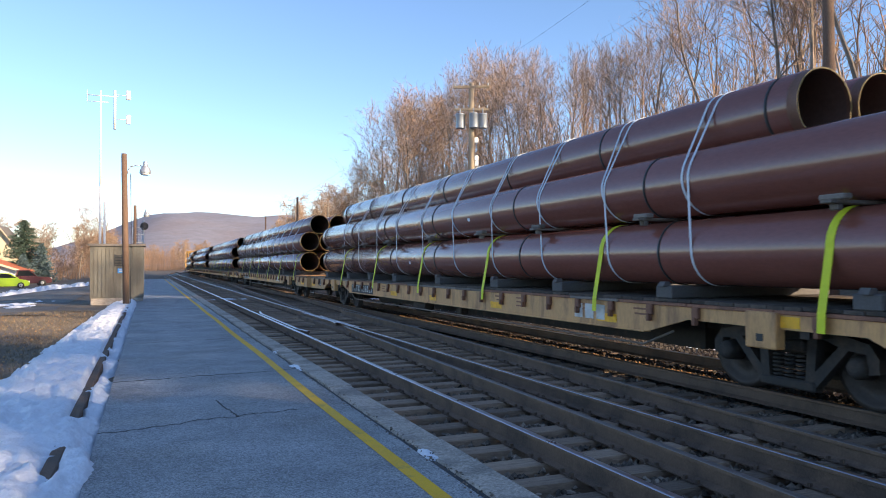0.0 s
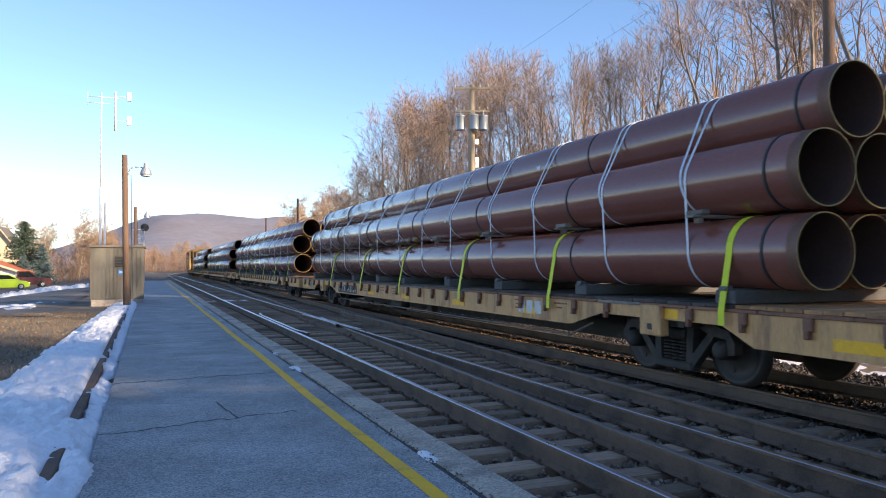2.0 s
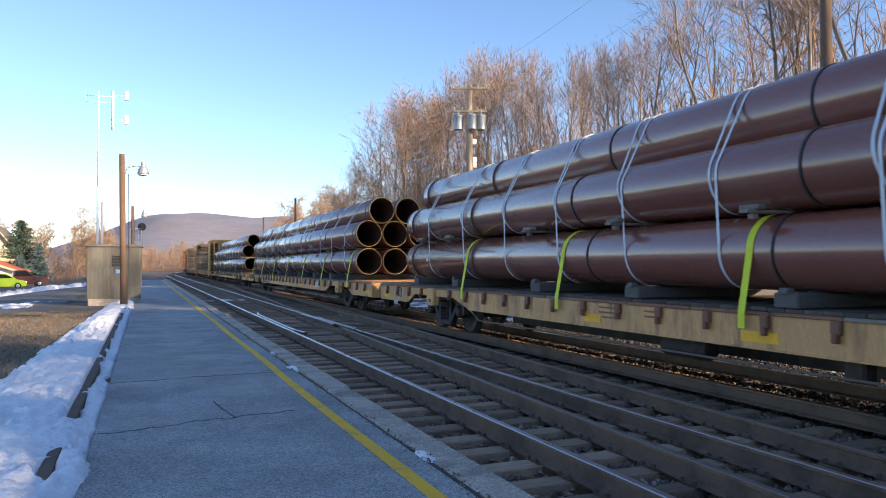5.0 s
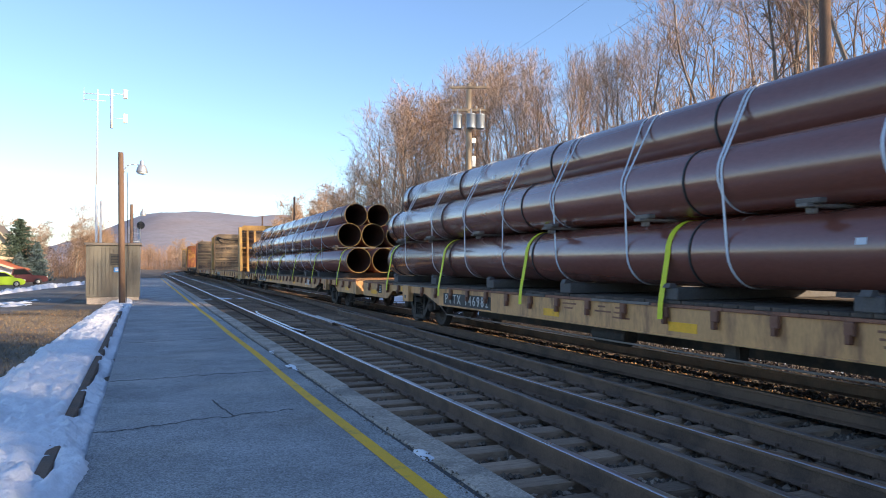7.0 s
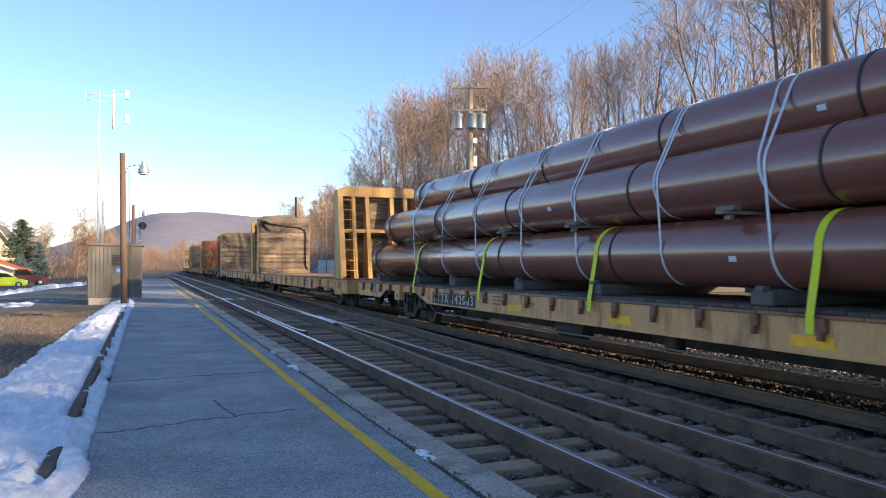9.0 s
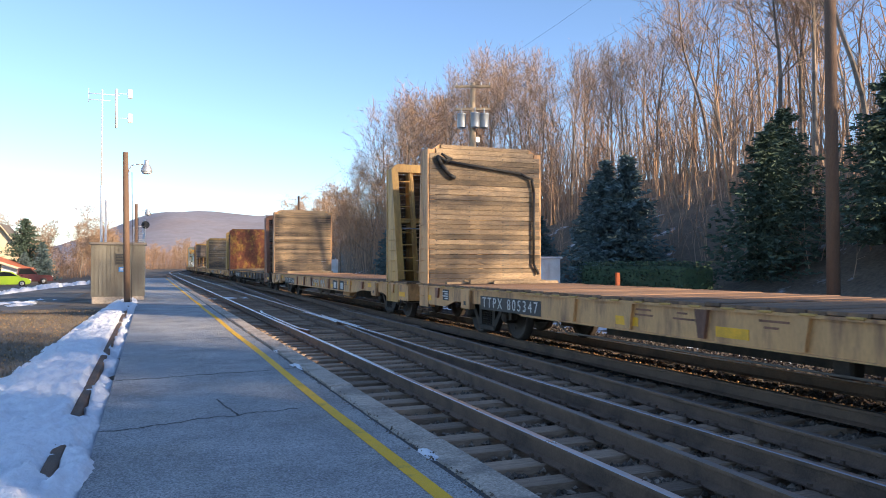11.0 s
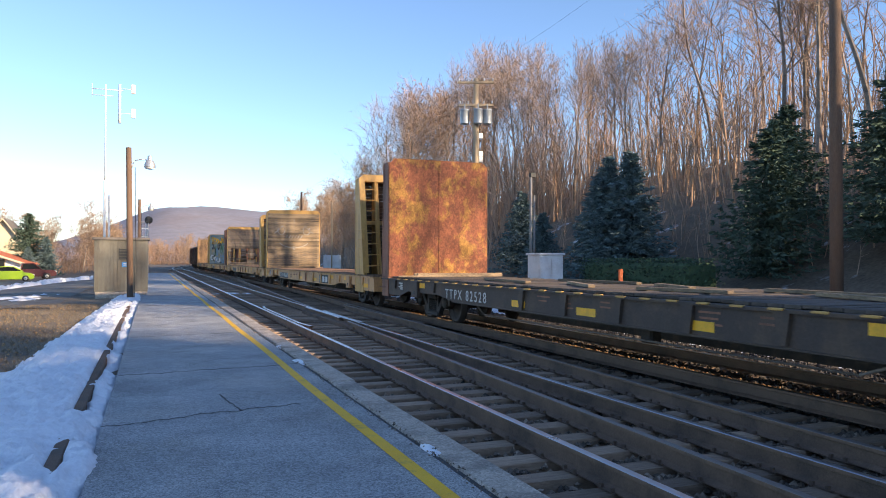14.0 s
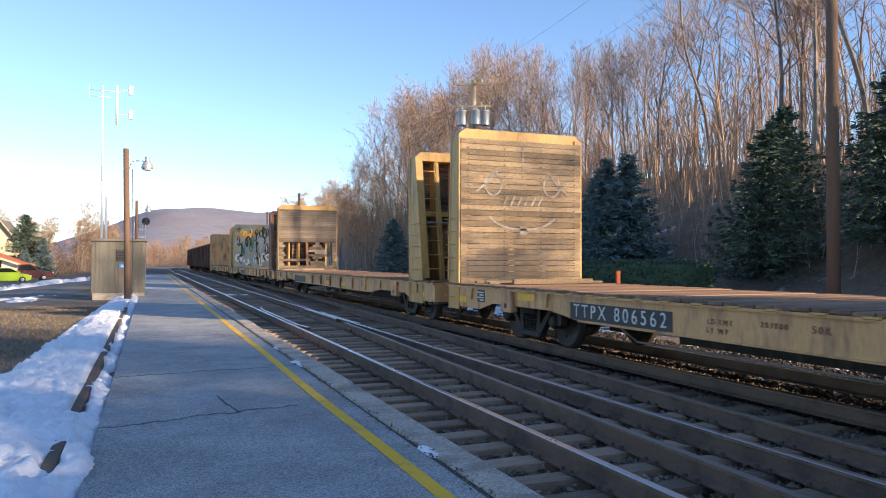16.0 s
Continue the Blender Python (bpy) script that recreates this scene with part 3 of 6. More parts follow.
def add_underframe(car, half, paint, fish=True, tank=True):
    w = 1.34 if fish else 1.46
    e = half - 0.45
    for sx in (-1, 1):
        bm = bmesh.new()
        if fish:
            extrude_poly(bm, sill_outline(half, 0.60, 0.58, 0.80), 0, sx * w, sx * (w + 0.03))
            box(bm, (min(sx * (w - 0.06), sx * (w + 0.06)), -e + 6.2, 0.585), (max(sx * (w - 0.06), sx * (w + 0.06)), e - 6.2, 0.602))
        else:
            extrude_poly(bm, [(-e, 1.0), (-e, 0.56), (-e + 1.6, 0.56), (-e + 2.2, 0.70), (-e + 4.4, 0.70), (-e + 5.2, 0.60), (e - 5.2, 0.60), (e - 4.4, 0.70), (e - 2.2, 0.70), (e - 1.6, 0.56), (e, 0.56), (e, 1.0)], 0, sx * 1.46, sx * 1.49)
            box(bm, (min(sx * 1.38, sx * 1.54), -e, 0.965), (max(sx * 1.38, sx * 1.54), e, 1.0))
            box(bm, (min(sx * 1.40, sx * 1.53), -e + 5.3, 0.585), (max(sx * 1.40, sx * 1.53), e - 5.3, 0.602))
        part("side_sill", bm, paint, car, "rust-streaked painted steel side sill")
        if fish:                  # grimy lip along the deck, in bent lengths
            re = random.Random(int(half * 100) + sx)
            y = -e
            while y < e - 0.05:
                n = min(re.uniform(0.9, 1.5), e - y)
                bm = bmesh.new()
                d = re.uniform(-0.012, 0.012)
                box(bm, (min(sx * (w - 0.08), sx * (w + 0.06 + d)), y, 0.962 + d * 0.4), (max(sx * (w - 0.08), sx * (w + 0.06 + d)), y + n - 0.015, 1.003), 0.006)
                part("deck_lip", bm, "brown_car" if re.random() < 0.55 else "grey_wood", car)
                y += n
        # jacking pads over the trucks
        for sy in (-1, 1):
            bm = bmesh.new()
            y = sy * (e - (4.1 if fish else 2.9))
            box(bm, (min(sx * (w - 0.04), sx * (w + 0.105)), y - 0.22, 0.58), (max(sx * (w - 0.04), sx * (w + 0.105)), y + 0.22, 0.98), 0.015)
            box(bm, (min(sx * (w + 0.105), sx * (w + 0.109)), y - 0.05, 0.66), (max(sx * (w + 0.105), sx * (w + 0.109)), y + 0.05, 0.74), mi=1)
            part("jacking_pad", bm, (paint, "panel_black"), car)
    for sy in (-1, 1):
        bm = bmesh.new()
        y0, y1 = sorted((sy * e, sy * (e - 0.12)))
        box(bm, (-w, y0, 0.56), (w, y1, 1.0), 0.01)
        part("end_sill", bm, paint, car)
        for sx in (-1, 1):        # steps under the corners
            bm = bmesh.new()
            run(bm, [(sx * (w + 0.02), sy * (e - 0.15), 0.6), (sx * (w + 0.04), sy * (e - 0.15), 0.32), (sx * (w + 0.04), sy * (e - 0.6), 0.32), (sx * (w + 0.02), sy * (e - 0.6), 0.6)], 0.014)
            part("step_iron", bm, "truck", car)
    bm = bmesh.new()
    box(bm, (-0.35, -e + 6.2, 0.30), (0.35, e - 6.2, 0.96)); box(bm, (-0.3, -e + 0.2, 0.6), (0.3, e - 0.2, 0.955))
    for k in range(int(e * 2 / 2.4)):
        y = -e + 1.2 + k * 2.4
        box(bm, (-w, y - 0.06, 0.72), (w, y + 0.06, 0.97))
    part("centre_sill", bm, "truck", car)
    bm = bmesh.new()              # brake rods and a hanging pipe along the side
    run(bm, [(-1.22, -e + 5.8, 0.62), (-1.24, -e + 6.4, 0.40), (-1.24, e - 6.4, 0.38), (-1.22, e - 5.8, 0.62)], 0.016)
    part("brake_rod", bm, "grey_wood", car, "thin steel brake rod")
    if tank:
        bm = bmesh.new()
        lathe(bm, [(1.2, 0.02), (1.2, 0.12), (1.25, 0.15), (2.0, 0.15), (2.05, 0.12), (2.05, 0.02)], 1, (-1.05, -5.2 if not fish else 0, 0.45), 16)
        for y in (1.3, 1.9):
            y += -5.2 if not fish else 0
            box(bm, (-1.15, y, 0.5), (-0.95, y + 0.06, 0.75))
        smooth(part("air_reservoir", bm, "tan" if paint == "tan" and not fish else "truck", car, "brake air reservoir tank"))
    bm = bmesh.new()
    box(bm, (-1.15, -1.0, 0.34), (-0.95, -0.75, 0.6), 0.03)
    part("brake_valve", bm, "truck", car)


POCKET_BM = bmesh.new()
box(POCKET_BM, (-0.055, -0.06, -0.14), (0.0, 0.06, 0.0), 0.012)
box(POCKET_BM, (-0.075, -0.03, -0.22), (-0.01, 0.03, -0.12), 0.008)
POCKET = mesh_of("stake_pocket", POCKET_BM, ("brown_car",))
RING_BM = bmesh.new()
lathe(RING_BM, [(-0.02, PIPE_R - 0.004), (-0.018, PIPE_R + 0.011), (0.018, PIPE_R + 0.011), (0.02, PIPE_R - 0.004)], 1, (0, 0, 0), 30, closed=True)
RING = mesh_of("ring", RING_BM, ("black",))
TAG_BM = bmesh.new()
for k in range(3):
    a0, a1 = radians(168 + k * 3), radians(171 + k * 3)
    r = PIPE_R + 0.003
    vs = [TAG_BM.verts.new((math.cos(a) * r, y, math.sin(a) * r)) for a, y in ((a0, -0.06), (a1, -0.06), (a1, 0.06), (a0, 0.06))]
    TAG_BM.faces.new(vs)
TAG = mesh_of("paper_label", TAG_BM, ("strap_white",))


def pipe_mesh(length, n=44):
    bm = bmesh.new()
    h = length / 2
    lathe(bm, [(-h + 0.16, PIPE_R), (h - 0.16, PIPE_R)], 1, (0, 0, 0), n)
    for f in [f for f in bm.faces if len(f.verts) > 4]:
        bm.faces.remove(f)
    for s in (-1, 1):
        rings = []
        for a, r in ((s * (h - 0.16), PIPE_R), (s * (h - 0.15), PIPE_R - 0.006), (s * h, PIPE_R - 0.006), (s * h, PIPE_R - 0.022), (s * (h - 0.05), PIPE_R - 0.024), (0, PIPE_R - 0.024)):
            rings.append([bm.verts.new((math.cos(k * math.tau / n) * r, a, math.sin(k * math.tau / n) * r)) for k in range(n)])
        for i, (p, q) in enumerate(zip(rings, rings[1:])):
            for k in range(n):
                f = bm.faces.new((p[k], p[(k + 1) % n], q[(k + 1) % n], q[k]))
                f.material_index = (0, 1, 2, 1, 3)[i]
                f.smooth = True
    bmesh.ops.remove_doubles(bm, verts=bm.verts[:], dist=0.0004)
    bmesh.ops.recalc_face_normals(bm, faces=bm.faces[:])
    me = mesh_of("steel_pipe", bm, ("pipe", "pipe_end", "ring_yellow", "pipe_in"))
    me.set_sharp_from_angle(angle=radians(40))
    return me


PIPES = {}


def hull(circles, r):
    pts = []
    for cx, cz in circles:
        pts += [(cx + r * math.cos(k * math.tau / 48), cz + r * math.sin(k * math.tau / 48)) for k in range(48)]
    pts = sorted(set((round(x, 5), round(z, 5)) for x, z in pts))
    def half_hull(ps):
        o = []
        for p in ps:
            while len(o) > 1 and (o[-1][0] - o[-2][0]) * (p[1] - o[-2][1]) - (o[-1][1] - o[-2][1]) * (p[0] - o[-2][0]) <= 0:
                o.pop()
            o.append(p)
        return o[:-1]
    return half_hull(pts) + half_hull(pts[::-1])


def band_mesh(name, loop, width, thick, material, skew=0.0, closed=True):
    bm = bmesh.new()
    c = (sum(p[0] for p in loop) / len(loop), sum(p[1] for p in loop) / len(loop))
    rings = []
    for x, z in loop:
        d = Vector((x - c[0], 0, z - c[1])).normalized() * thick
        off = skew * (z - c[1])
        rings.append([bm.verts.new((x, off - width / 2, z)), bm.verts.new((x, off + width / 2, z)), bm.verts.new((x + d.x, off + width / 2, z + d.z)), bm.verts.new((x + d.x, off - width / 2, z + d.z))])
    for p, q in list(zip(rings, rings[1:])) + ([(rings[-1], rings[0])] if closed else []):
        for k in range(4):
            bm.faces.new((p[k], p[(k + 1) % 4], q[(k + 1) % 4], q[k]))
    bmesh.ops.recalc_face_normals(bm, faces=bm.faces[:])
    return mesh_of(name, bm, (material,))


HULL_ALL, HULL_TOP = hull(ROWS, PIPE_R + 0.004), hull(ROWS[3:], PIPE_R + 0.004)
BAND_ALL = [band_mesh("white_band", HULL_ALL, 0.038, 0.006, "strap_white", k) for k in (0.05, -0.04, 0.09)]
BAND_TOP = [band_mesh("white_band", HULL_TOP, 0.038, 0.006, "strap_white", k) for k in (0.16, 0.10, 0.22)]
bottom = hull(ROWS[:3], PIPE_R + 0.004)
arc = sorted([p for p in bottom if p[1] > 1.60], key=lambda p: -p[0])
WEB = band_mesh("web_strap", [(1.45, 0.81), (1.44, 1.0)] + arc + [(-1.44, 1.0), (-1.45, 0.81)], 0.10, 0.006, "strap_yellow", 0.0, False)
bm = bmesh.new()
box(bm, (-1.38, -0.16, 1.052), (1.38, 0.16, 1.215), 0.015)
for x in (-1.36, -0.44, 0.44, 1.36):
    extrude_poly(bm, [(x - 0.07, 1.21), (x + 0.07, 1.21), (x + 0.03, 1.27), (x - 0.03, 1.27)], 1, -0.06, 0.06)
BOLSTER = mesh_of("timber_bolster", bm, ("dark_block",))
bm = bmesh.new()
box(bm, (-1.50, -0.09, 2.085), (1.48, 0.05, 2.122), 0.006)
for x in (-1.36, 1.36):
    box(bm, (x - 0.06, -0.16, 2.122), (x + 0.06, 0.14, 2.18), 0.012)
    box(bm, (x - 0.04, -0.07, 2.02), (x + 0.04, 0.03, 2.085), 0.01)
SPACER = mesh_of("timber_spacer", bm, ("grey_wood",))


def board_mesh(half_w, material, k):
    bm = bmesh.new()
    box(bm, (-half_w, -0.114, 1.006), (half_w, 0.114, 1.048), 0.005)
    return mesh_of("deck_board", bm, (material,))


BOARD = [board_mesh(1.37 + 0.004 * k, "dark_deck", k) for k in range(3)]
BOARD_END = [board_mesh(1.37 + 0.004 * k, "end_board", k) for k in range(3)]
BOARD_BROWN = [board_mesh(1.515 + 0.006 * k, "deckwood", k) for k in range(3)]


def move_with(ob, mid):
    MOVING.append((ob, mid))
    return ob


def add_marks(car, side_x, half, text, number_y, panel):
    """Reporting marks, reflectors and small stencil blocks on the side facing the platform."""
    face = Matrix(((0, 0, -1, side_x), (-1, 0, 0, 0), (0, 1, 0, 0), (0, 0, 0, 1)))
    if panel:
        bm = bmesh.new()
        box(bm, (side_x - 0.004, number_y - 1.22, 0.615), (side_x, number_y + 1.22, 0.875))
        part("number_panel", bm, "panel_black", car, "black painted panel behind the lettering")
    if text:
        m = Matrix.Translation((-0.008, number_y, 0.745)) @ face
        lettering("lettering", text, 0.28 if panel else 0.30, "white", car, m)
    rnd = random.Random(int(half * 1000) + len(text) + int(number_y * 10))
    n = 9
    for k in range(n):
        y = -half + 1.2 + (2 * half - 2.4) * k / (n - 1) + rnd.uniform(-0.4, 0.4)
        if abs(y - number_y) < 1.9 or text == "TTPX 806562" and abs(y - 2.1) < 1.1:
            continue
        lo = 0.80 if 6.6 > half - abs(y) > 1.6 else 0.64
        bm = bmesh.new()
        box(bm, (side_x - 0.0045, y - rnd.uniform(0.2, 0.34), lo + 0.02), (side_x, y + rnd.uniform(0.2, 0.34), lo + 0.14))
        part("reflector", bm, "reflect_yellow", car, "yellow reflective patch")
    for k in range(0 if text == "TTPX 806562" else 5):            # small stencils too worn to read
        y = rnd.uniform(-half + 6, half - 9)
        bm = bmesh.new()
        for j in range(rnd.randint(2, 3)):
            w = rnd.uniform(0.1, 0.3)
            box(bm, (side_x - 0.003, y - w, 0.88 - j * 0.07), (side_x, y + w * 0.5, 0.905 - j * 0.07))
        part("worn_stencil", bm, "brown_car", car)
    for y0, y1, me in ((half - 2.3, half - 1.95, "white"),):
        bm = bmesh.new()
        box(bm, (side_x - 0.004, y0, 0.70), (side_x, y1, 0.94), mi=0)
        for j in range(4):
            box(bm, (side_x - 0.007, y0 + 0.05, 0.73 + j * 0.05), (side_x - 0.004, y0 + (0.36 if j % 2 else 0.24), 0.755 + j * 0.05), mi=1)
        part("data_panel", bm, ("panel_black", "white"), car, "small black data panel with white lines")


def pipe_car(a, b, text, dark, layers, seed, shift=0.0):
    """A long flat car and its load of eight pipes. layers: how far each layer's ends lie from the middle, (front, rear)."""
    rnd = random.Random(seed)
    mid, half = (a + b) / 2, (b - a) / 2
    car = tagged(empty("flatcar"), "long tan steel flatcar carrying brown pipes", "railcar", "pipe cars")
    move_with(car, mid)
    e = half - 0.45
    y = -e
    while y < e - 0.1:
        child("deck_board", (BOARD_END if abs(y) > e - 2.6 else BOARD)[rnd.randrange(3)], car, pose(0, y + 0.12, rnd.uniform(-0.005, 0.004)))
        y += 0.24
    add_underframe(car, half, "tan")
    add_couplers(car, half)
    add_trucks(car, half, 4.1 + 0.45)
    for sx in (-1, 1):
        for k in range(31):
            y = -e + 0.7 + k * (2 * e - 1.4) / 30
            if abs(abs(y) - (e - 4.1)) < 0.35:
                continue
            child("stake_pocket", POCKET, car, pose(sx * 1.37, y, 0.965, 0, 0, 0 if sx < 0 else 180))
    add_marks(car, -1.371, half, text, half - 8.2, dark)
    bm = bmesh.new()              # plain block mark in pale bars
    for j in range(3):
        box(bm, (-1.376, -half + 7.6 + j * 0.3, 0.68), (-1.371, -half + 7.82 + j * 0.3, 0.90))
    part("block_mark", bm, "white", car, "pale block mark in bars")
    bm = bmesh.new()              # hand brake stand on the rear end
    lathe(bm, [(-0.02, 0.17), (0.02, 0.17), (0.02, 0.14), (-0.02, 0.14)], 1, (-0.9, -e - 0.1, 0.86), 18, closed=True)
    tube(bm, (-0.9, -e - 0.1, 0.70), (-0.9, -e - 0.1, 1.02), 0.015, n=6)
    tube(bm, (-1.06, -e - 0.1, 0.86), (-0.74, -e - 0.1, 0.86), 0.015, n=6)
    box(bm, (-0.95, -e - 0.09, 0.8), (-0.85, -e, 1.0))
    part("hand_brake", bm, "truck", car, "round hand brake wheel")
    for i, (x, z) in enumerate(ROWS):
        f, r = layers[(0, 0, 0, 1, 1, 1, 2, 2)[i]]
        f, r = f + rnd.uniform(-0.12, 0.12) * (x > -0.5), r + rnd.uniform(-0.12, 0.12) * (x > -0.5)
        key = round(f + r, 1)
        if key not in PIPES:
            PIPES[key] = pipe_mesh(key)
        p = tagged(empty("steel_pipe"), "long brown coated steel pipe with black spacer rings", "pipe", "pipes on the flatcars")
        body = child("pipe_body", PIPES[key], p, pose(x, (r - f) / 2, z))
        body.name = "pipe_body"
        n = 7
        for k in range(n):
            y = -f + 0.45 + (f + r - 0.9) * k / (n - 1) + (rnd.uniform(-0.3, 0.3) if 0 < k < n - 1 else 0)
            child("ring", RING, p, pose(x, y, z, 0, rnd.uniform(0, 360), 0))
        child("paper_label", TAG, p, pose(x, rnd.uniform(-f + 1, r - 1), z, 0, rnd.uniform(-25, 20), 0))
        move_with(p, mid)
    lo = layers[0]
    for k in range(12):
        y = -10.7 + k * 1.945 + rnd.uniform(-0.12, 0.12)
        y0 = (lo[1] - lo[0]) / 2
        for me, d, lab in ((BAND_ALL[rnd.randrange(3)], 0.0, "white plastic band round the whole pipe stack"), (BAND_TOP[rnd.randrange(3)], rnd.uniform(0.10, 0.16), "white plastic band round the upper pipes")):
            if not -layers[2][0] + 0.5 < y + y0 + d < layers[2][1] - 0.5:
                continue
            ob = new("white_band", me)
            # the mesh lies in the car's space; slide it along the car
            h = empty("load_band")
            ob.parent = h
            ob.matrix_basis = pose(0, y + y0 + d, 0)
            tagged(h, lab, "strap", "bands round the pipes")
            move_with(h, mid)
    def lash(nm, me, y, lab, cat):
        h = empty(nm)
        child(nm + "_piece", me, h, pose(0, y, 0))
        tagged(h, lab, cat, nm + "s on the flatcars")
        move_with(h, mid)
    for k in range(7):
        y = -lo[0] + 0.5 + (lo[0] + lo[1] - 1.0) * k / 6 + rnd.uniform(-0.1, 0.1)
        if y + shift > lo[1] - 0.1:
            continue
        lash("web_strap", WEB, y + shift, "bright yellow webbing strap tying pipes to the deck", "strap")
    for k in range(9):
        y = -lo[0] + 0.95 + (lo[0] + lo[1] - 1.9) * k / 8 + rnd.uniform(-0.45, 0.45) * (0 < k < 8)
        lash("timber_bolster", BOLSTER, y, "dark timber bolster with wedges under the pipes", "timber")
        lash("timber_spacer", SPACER, y + rnd.uniform(0.2, 0.7) * (1 if k < 8 else -1), "grey timber spacer between pipe layers", "timber")


# -- bulkhead flat cars --
def ladder(bm, p0, p1, x0, x1, n, r=0.012):
    for k in range(n):
        q = Vector(p0).lerp(Vector(p1), (k + 0.5) / n)
        tube(bm, (x0, q.y, q.z), (x1, q.y, q.z), r, n=5)


def bulkhead(car, y_face, way, sheath, paint, style, seed, height=4.35, deep=0.95):
    """One end wall. The sheathed face stands at y_face; way: +1 when its ribs lie towards the car's rear."""
    rnd = random.Random(seed)
    shallow, w = 0.46, 1.5
    name = "bulkhead"
    # side plates, tapered upwards
    root = None
    def ym(d):
        return y_face + way * d
    for sx in (-1, 1):
        bm = bmesh.new()
        out = [(ym(0.06), 0.5), (ym(deep), 0.5), (ym(deep), 1.1), (ym(shallow), height - 0.12), (ym(0.06), height - 0.12)]
        extrude_poly(bm, out, 0, sx * (w - 0.05), sx * w)
        for p, q in ((out[2], out[3]), (out[4], out[0])):          # flanges
            d = 0.035
            extrude_poly(bm, [(p[0] - d, p[1]), (p[0] + d, p[1]), (q[0] + d, q[1]), (q[0] - d, q[1])], 0, sx * (w - 0.17), sx * (w + 0.012))
        for k in range(22):
            z = 0.95 + k * 0.15
            tube(bm, (sx * w, ym(0.13), z), (sx * (w + 0.012), ym(0.13), z), 0.014, n=5)
        for k in range(7):                                        # side grab irons
            z = 0.75 + k * 0.28
            y0, y1 = ym(0.30), ym(0.72)
            run(bm, [(sx * w, y0, z), (sx * (w + 0.05), y0, z), (sx * (w + 0.05), y1, z), (sx * w, y1, z)], 0.009, 4)
        o = part("bulkhead_side", bm, paint, car, "tapered riveted bulkhead side plate")
    # uprights behind the sheathing
    bm = bmesh.new()
    for x in (-0.95, -0.45, 0.45, 0.95):
        extrude_poly(bm, [(ym(0.12), 1.0), (ym(deep - 0.1), 1.0), (ym(shallow - 0.05), height - 0.15), (ym(0.12), height - 0.15)], 0, x - 0.035, x + 0.035)
        extrude_poly(bm, [(ym(deep - 0.12), 1.0), (ym(deep - 0.08), 1.0), (ym(shallow - 0.03), height - 0.15), (ym(shallow - 0.07), height - 0.15)], 0, x - 0.07, x + 0.07)
    part("bulkhead_ribs", bm, paint, car, "sloping steel uprights of the bulkhead")
    bm = bmesh.new()
    y0, y1 = sorted((ym(0.10), ym(0.62)))
    box(bm, (-w + 0.05, y0, 2.62), (w - 0.05, y1, 2.74))
    part("bulkhead_beam", bm, paint, car)
    bm = bmesh.new()
    if style == "chamfer":
        cap = [(-w, height - 0.2), (-w + 0.3, height), (w - 0.3, height), (w, height - 0.2), (w, height - 0.34), (-w, height - 0.34)]
    else:
        cap = [(-w, height - 0.12), (-w + 0.14, height), (w - 0.14, height), (w, height - 0.12), (w, height - 0.22), (-w, height - 0.22)]
    y0, y1 = sorted((ym(0.062), ym(shallow + 0.04)))
    extrude_poly(bm, cap, 1, y0, y1)
    part("bulkhead_cap", bm, paint, car)
    bm = bmesh.new()
    ladder(bm, (0, ym(deep + 0.02), 1.15), (0, ym(shallow + 0.02), height - 0.3), -1.42, -0.98, 8, 0.014)
    for x in (-1.42, -0.98):
        tube(bm, (x, ym(deep + 0.02), 1.0), (x, ym(shallow + 0.02), height - 0.2), 0.016, n=5)
    part("ladder", bm, paint, car, "steel ladder on the bulkhead")
    # sheathing
    if sheath in ("plank", "plank_dark", "broken"):
        z, k = 1.05, 0
        top = height - (0.0 if style == "chamfer" else 0.2)
        while z < top - 0.05:
            h = min(rnd.uniform(0.108, 0.128), top - z)
            x0, x1 = -w + 0.02 + rnd.uniform(0, 0.015), w - 0.02 - rnd.uniform(0, 0.015)
            if style == "chamfer" and z + h > height - 0.22:
                cut = (z + h - (height - 0.22)) * 1.35
                x0, x1 = x0 + cut, x1 - cut
            segs = [(x0, x1)]
            if sheath == "broken" and 1.2 < z < 2.35:
                segs = [(-1.48, -1.3 + rnd.uniform(0, 0.15)), (0.2 + rnd.uniform(-0.3, 0.2), 0.7 + rnd.uniform(-0.2, 0.3)), (1.25, 1.48)] if rnd.random() < 0.8 else [(x0, 0.1)]
            for s0, s1 in segs:
                bm = bmesh.new()
                y0, y1 = sorted((ym(-0.0 + rnd.uniform(0, 0.012)), ym(0.058)))
                box(bm, (s0, y0, z), (s1, y1, z + h - rnd.uniform(0.006, 0.014)))
                part("plank", bm, {"plank_dark": "plank_dark", "broken": "plank_grey"}.get(sheath, "plank"), car)
            z += h
        bm = bmesh.new()
        for x in (-1.3, -0.45, 0.45, 1.3):
            for j in range(27):
                z = 1.11 + j * 0.118
                if z < top - 0.1 and not (sheath == "broken" and 1.1 < z < 2.45):
                    tube(bm, (x, ym(-0.006), z), (x, ym(0.01), z), 0.013, n=5)
        part("bolt_row", bm, "panel_black", car)
    else:
        bm = bmesh.new()
        y0, y1 = sorted((ym(0.0), ym(0.058)))
        pts = [(-w + 0.01, 1.05), (w - 0.01, 1.05), (w - 0.01, height - 0.18), (w - 0.16, height - 0.02), (-w + 0.16, height - 0.02), (-w + 0.01, height - 0.18)]
        extrude_poly(bm, pts, 1, y0, y1)
        part("bulkhead_sheet", bm, sheath, car, "flat steel bulkhead sheet")
        bm = bmesh.new()
        yy = sorted((ym(-0.012), ym(0.0)))
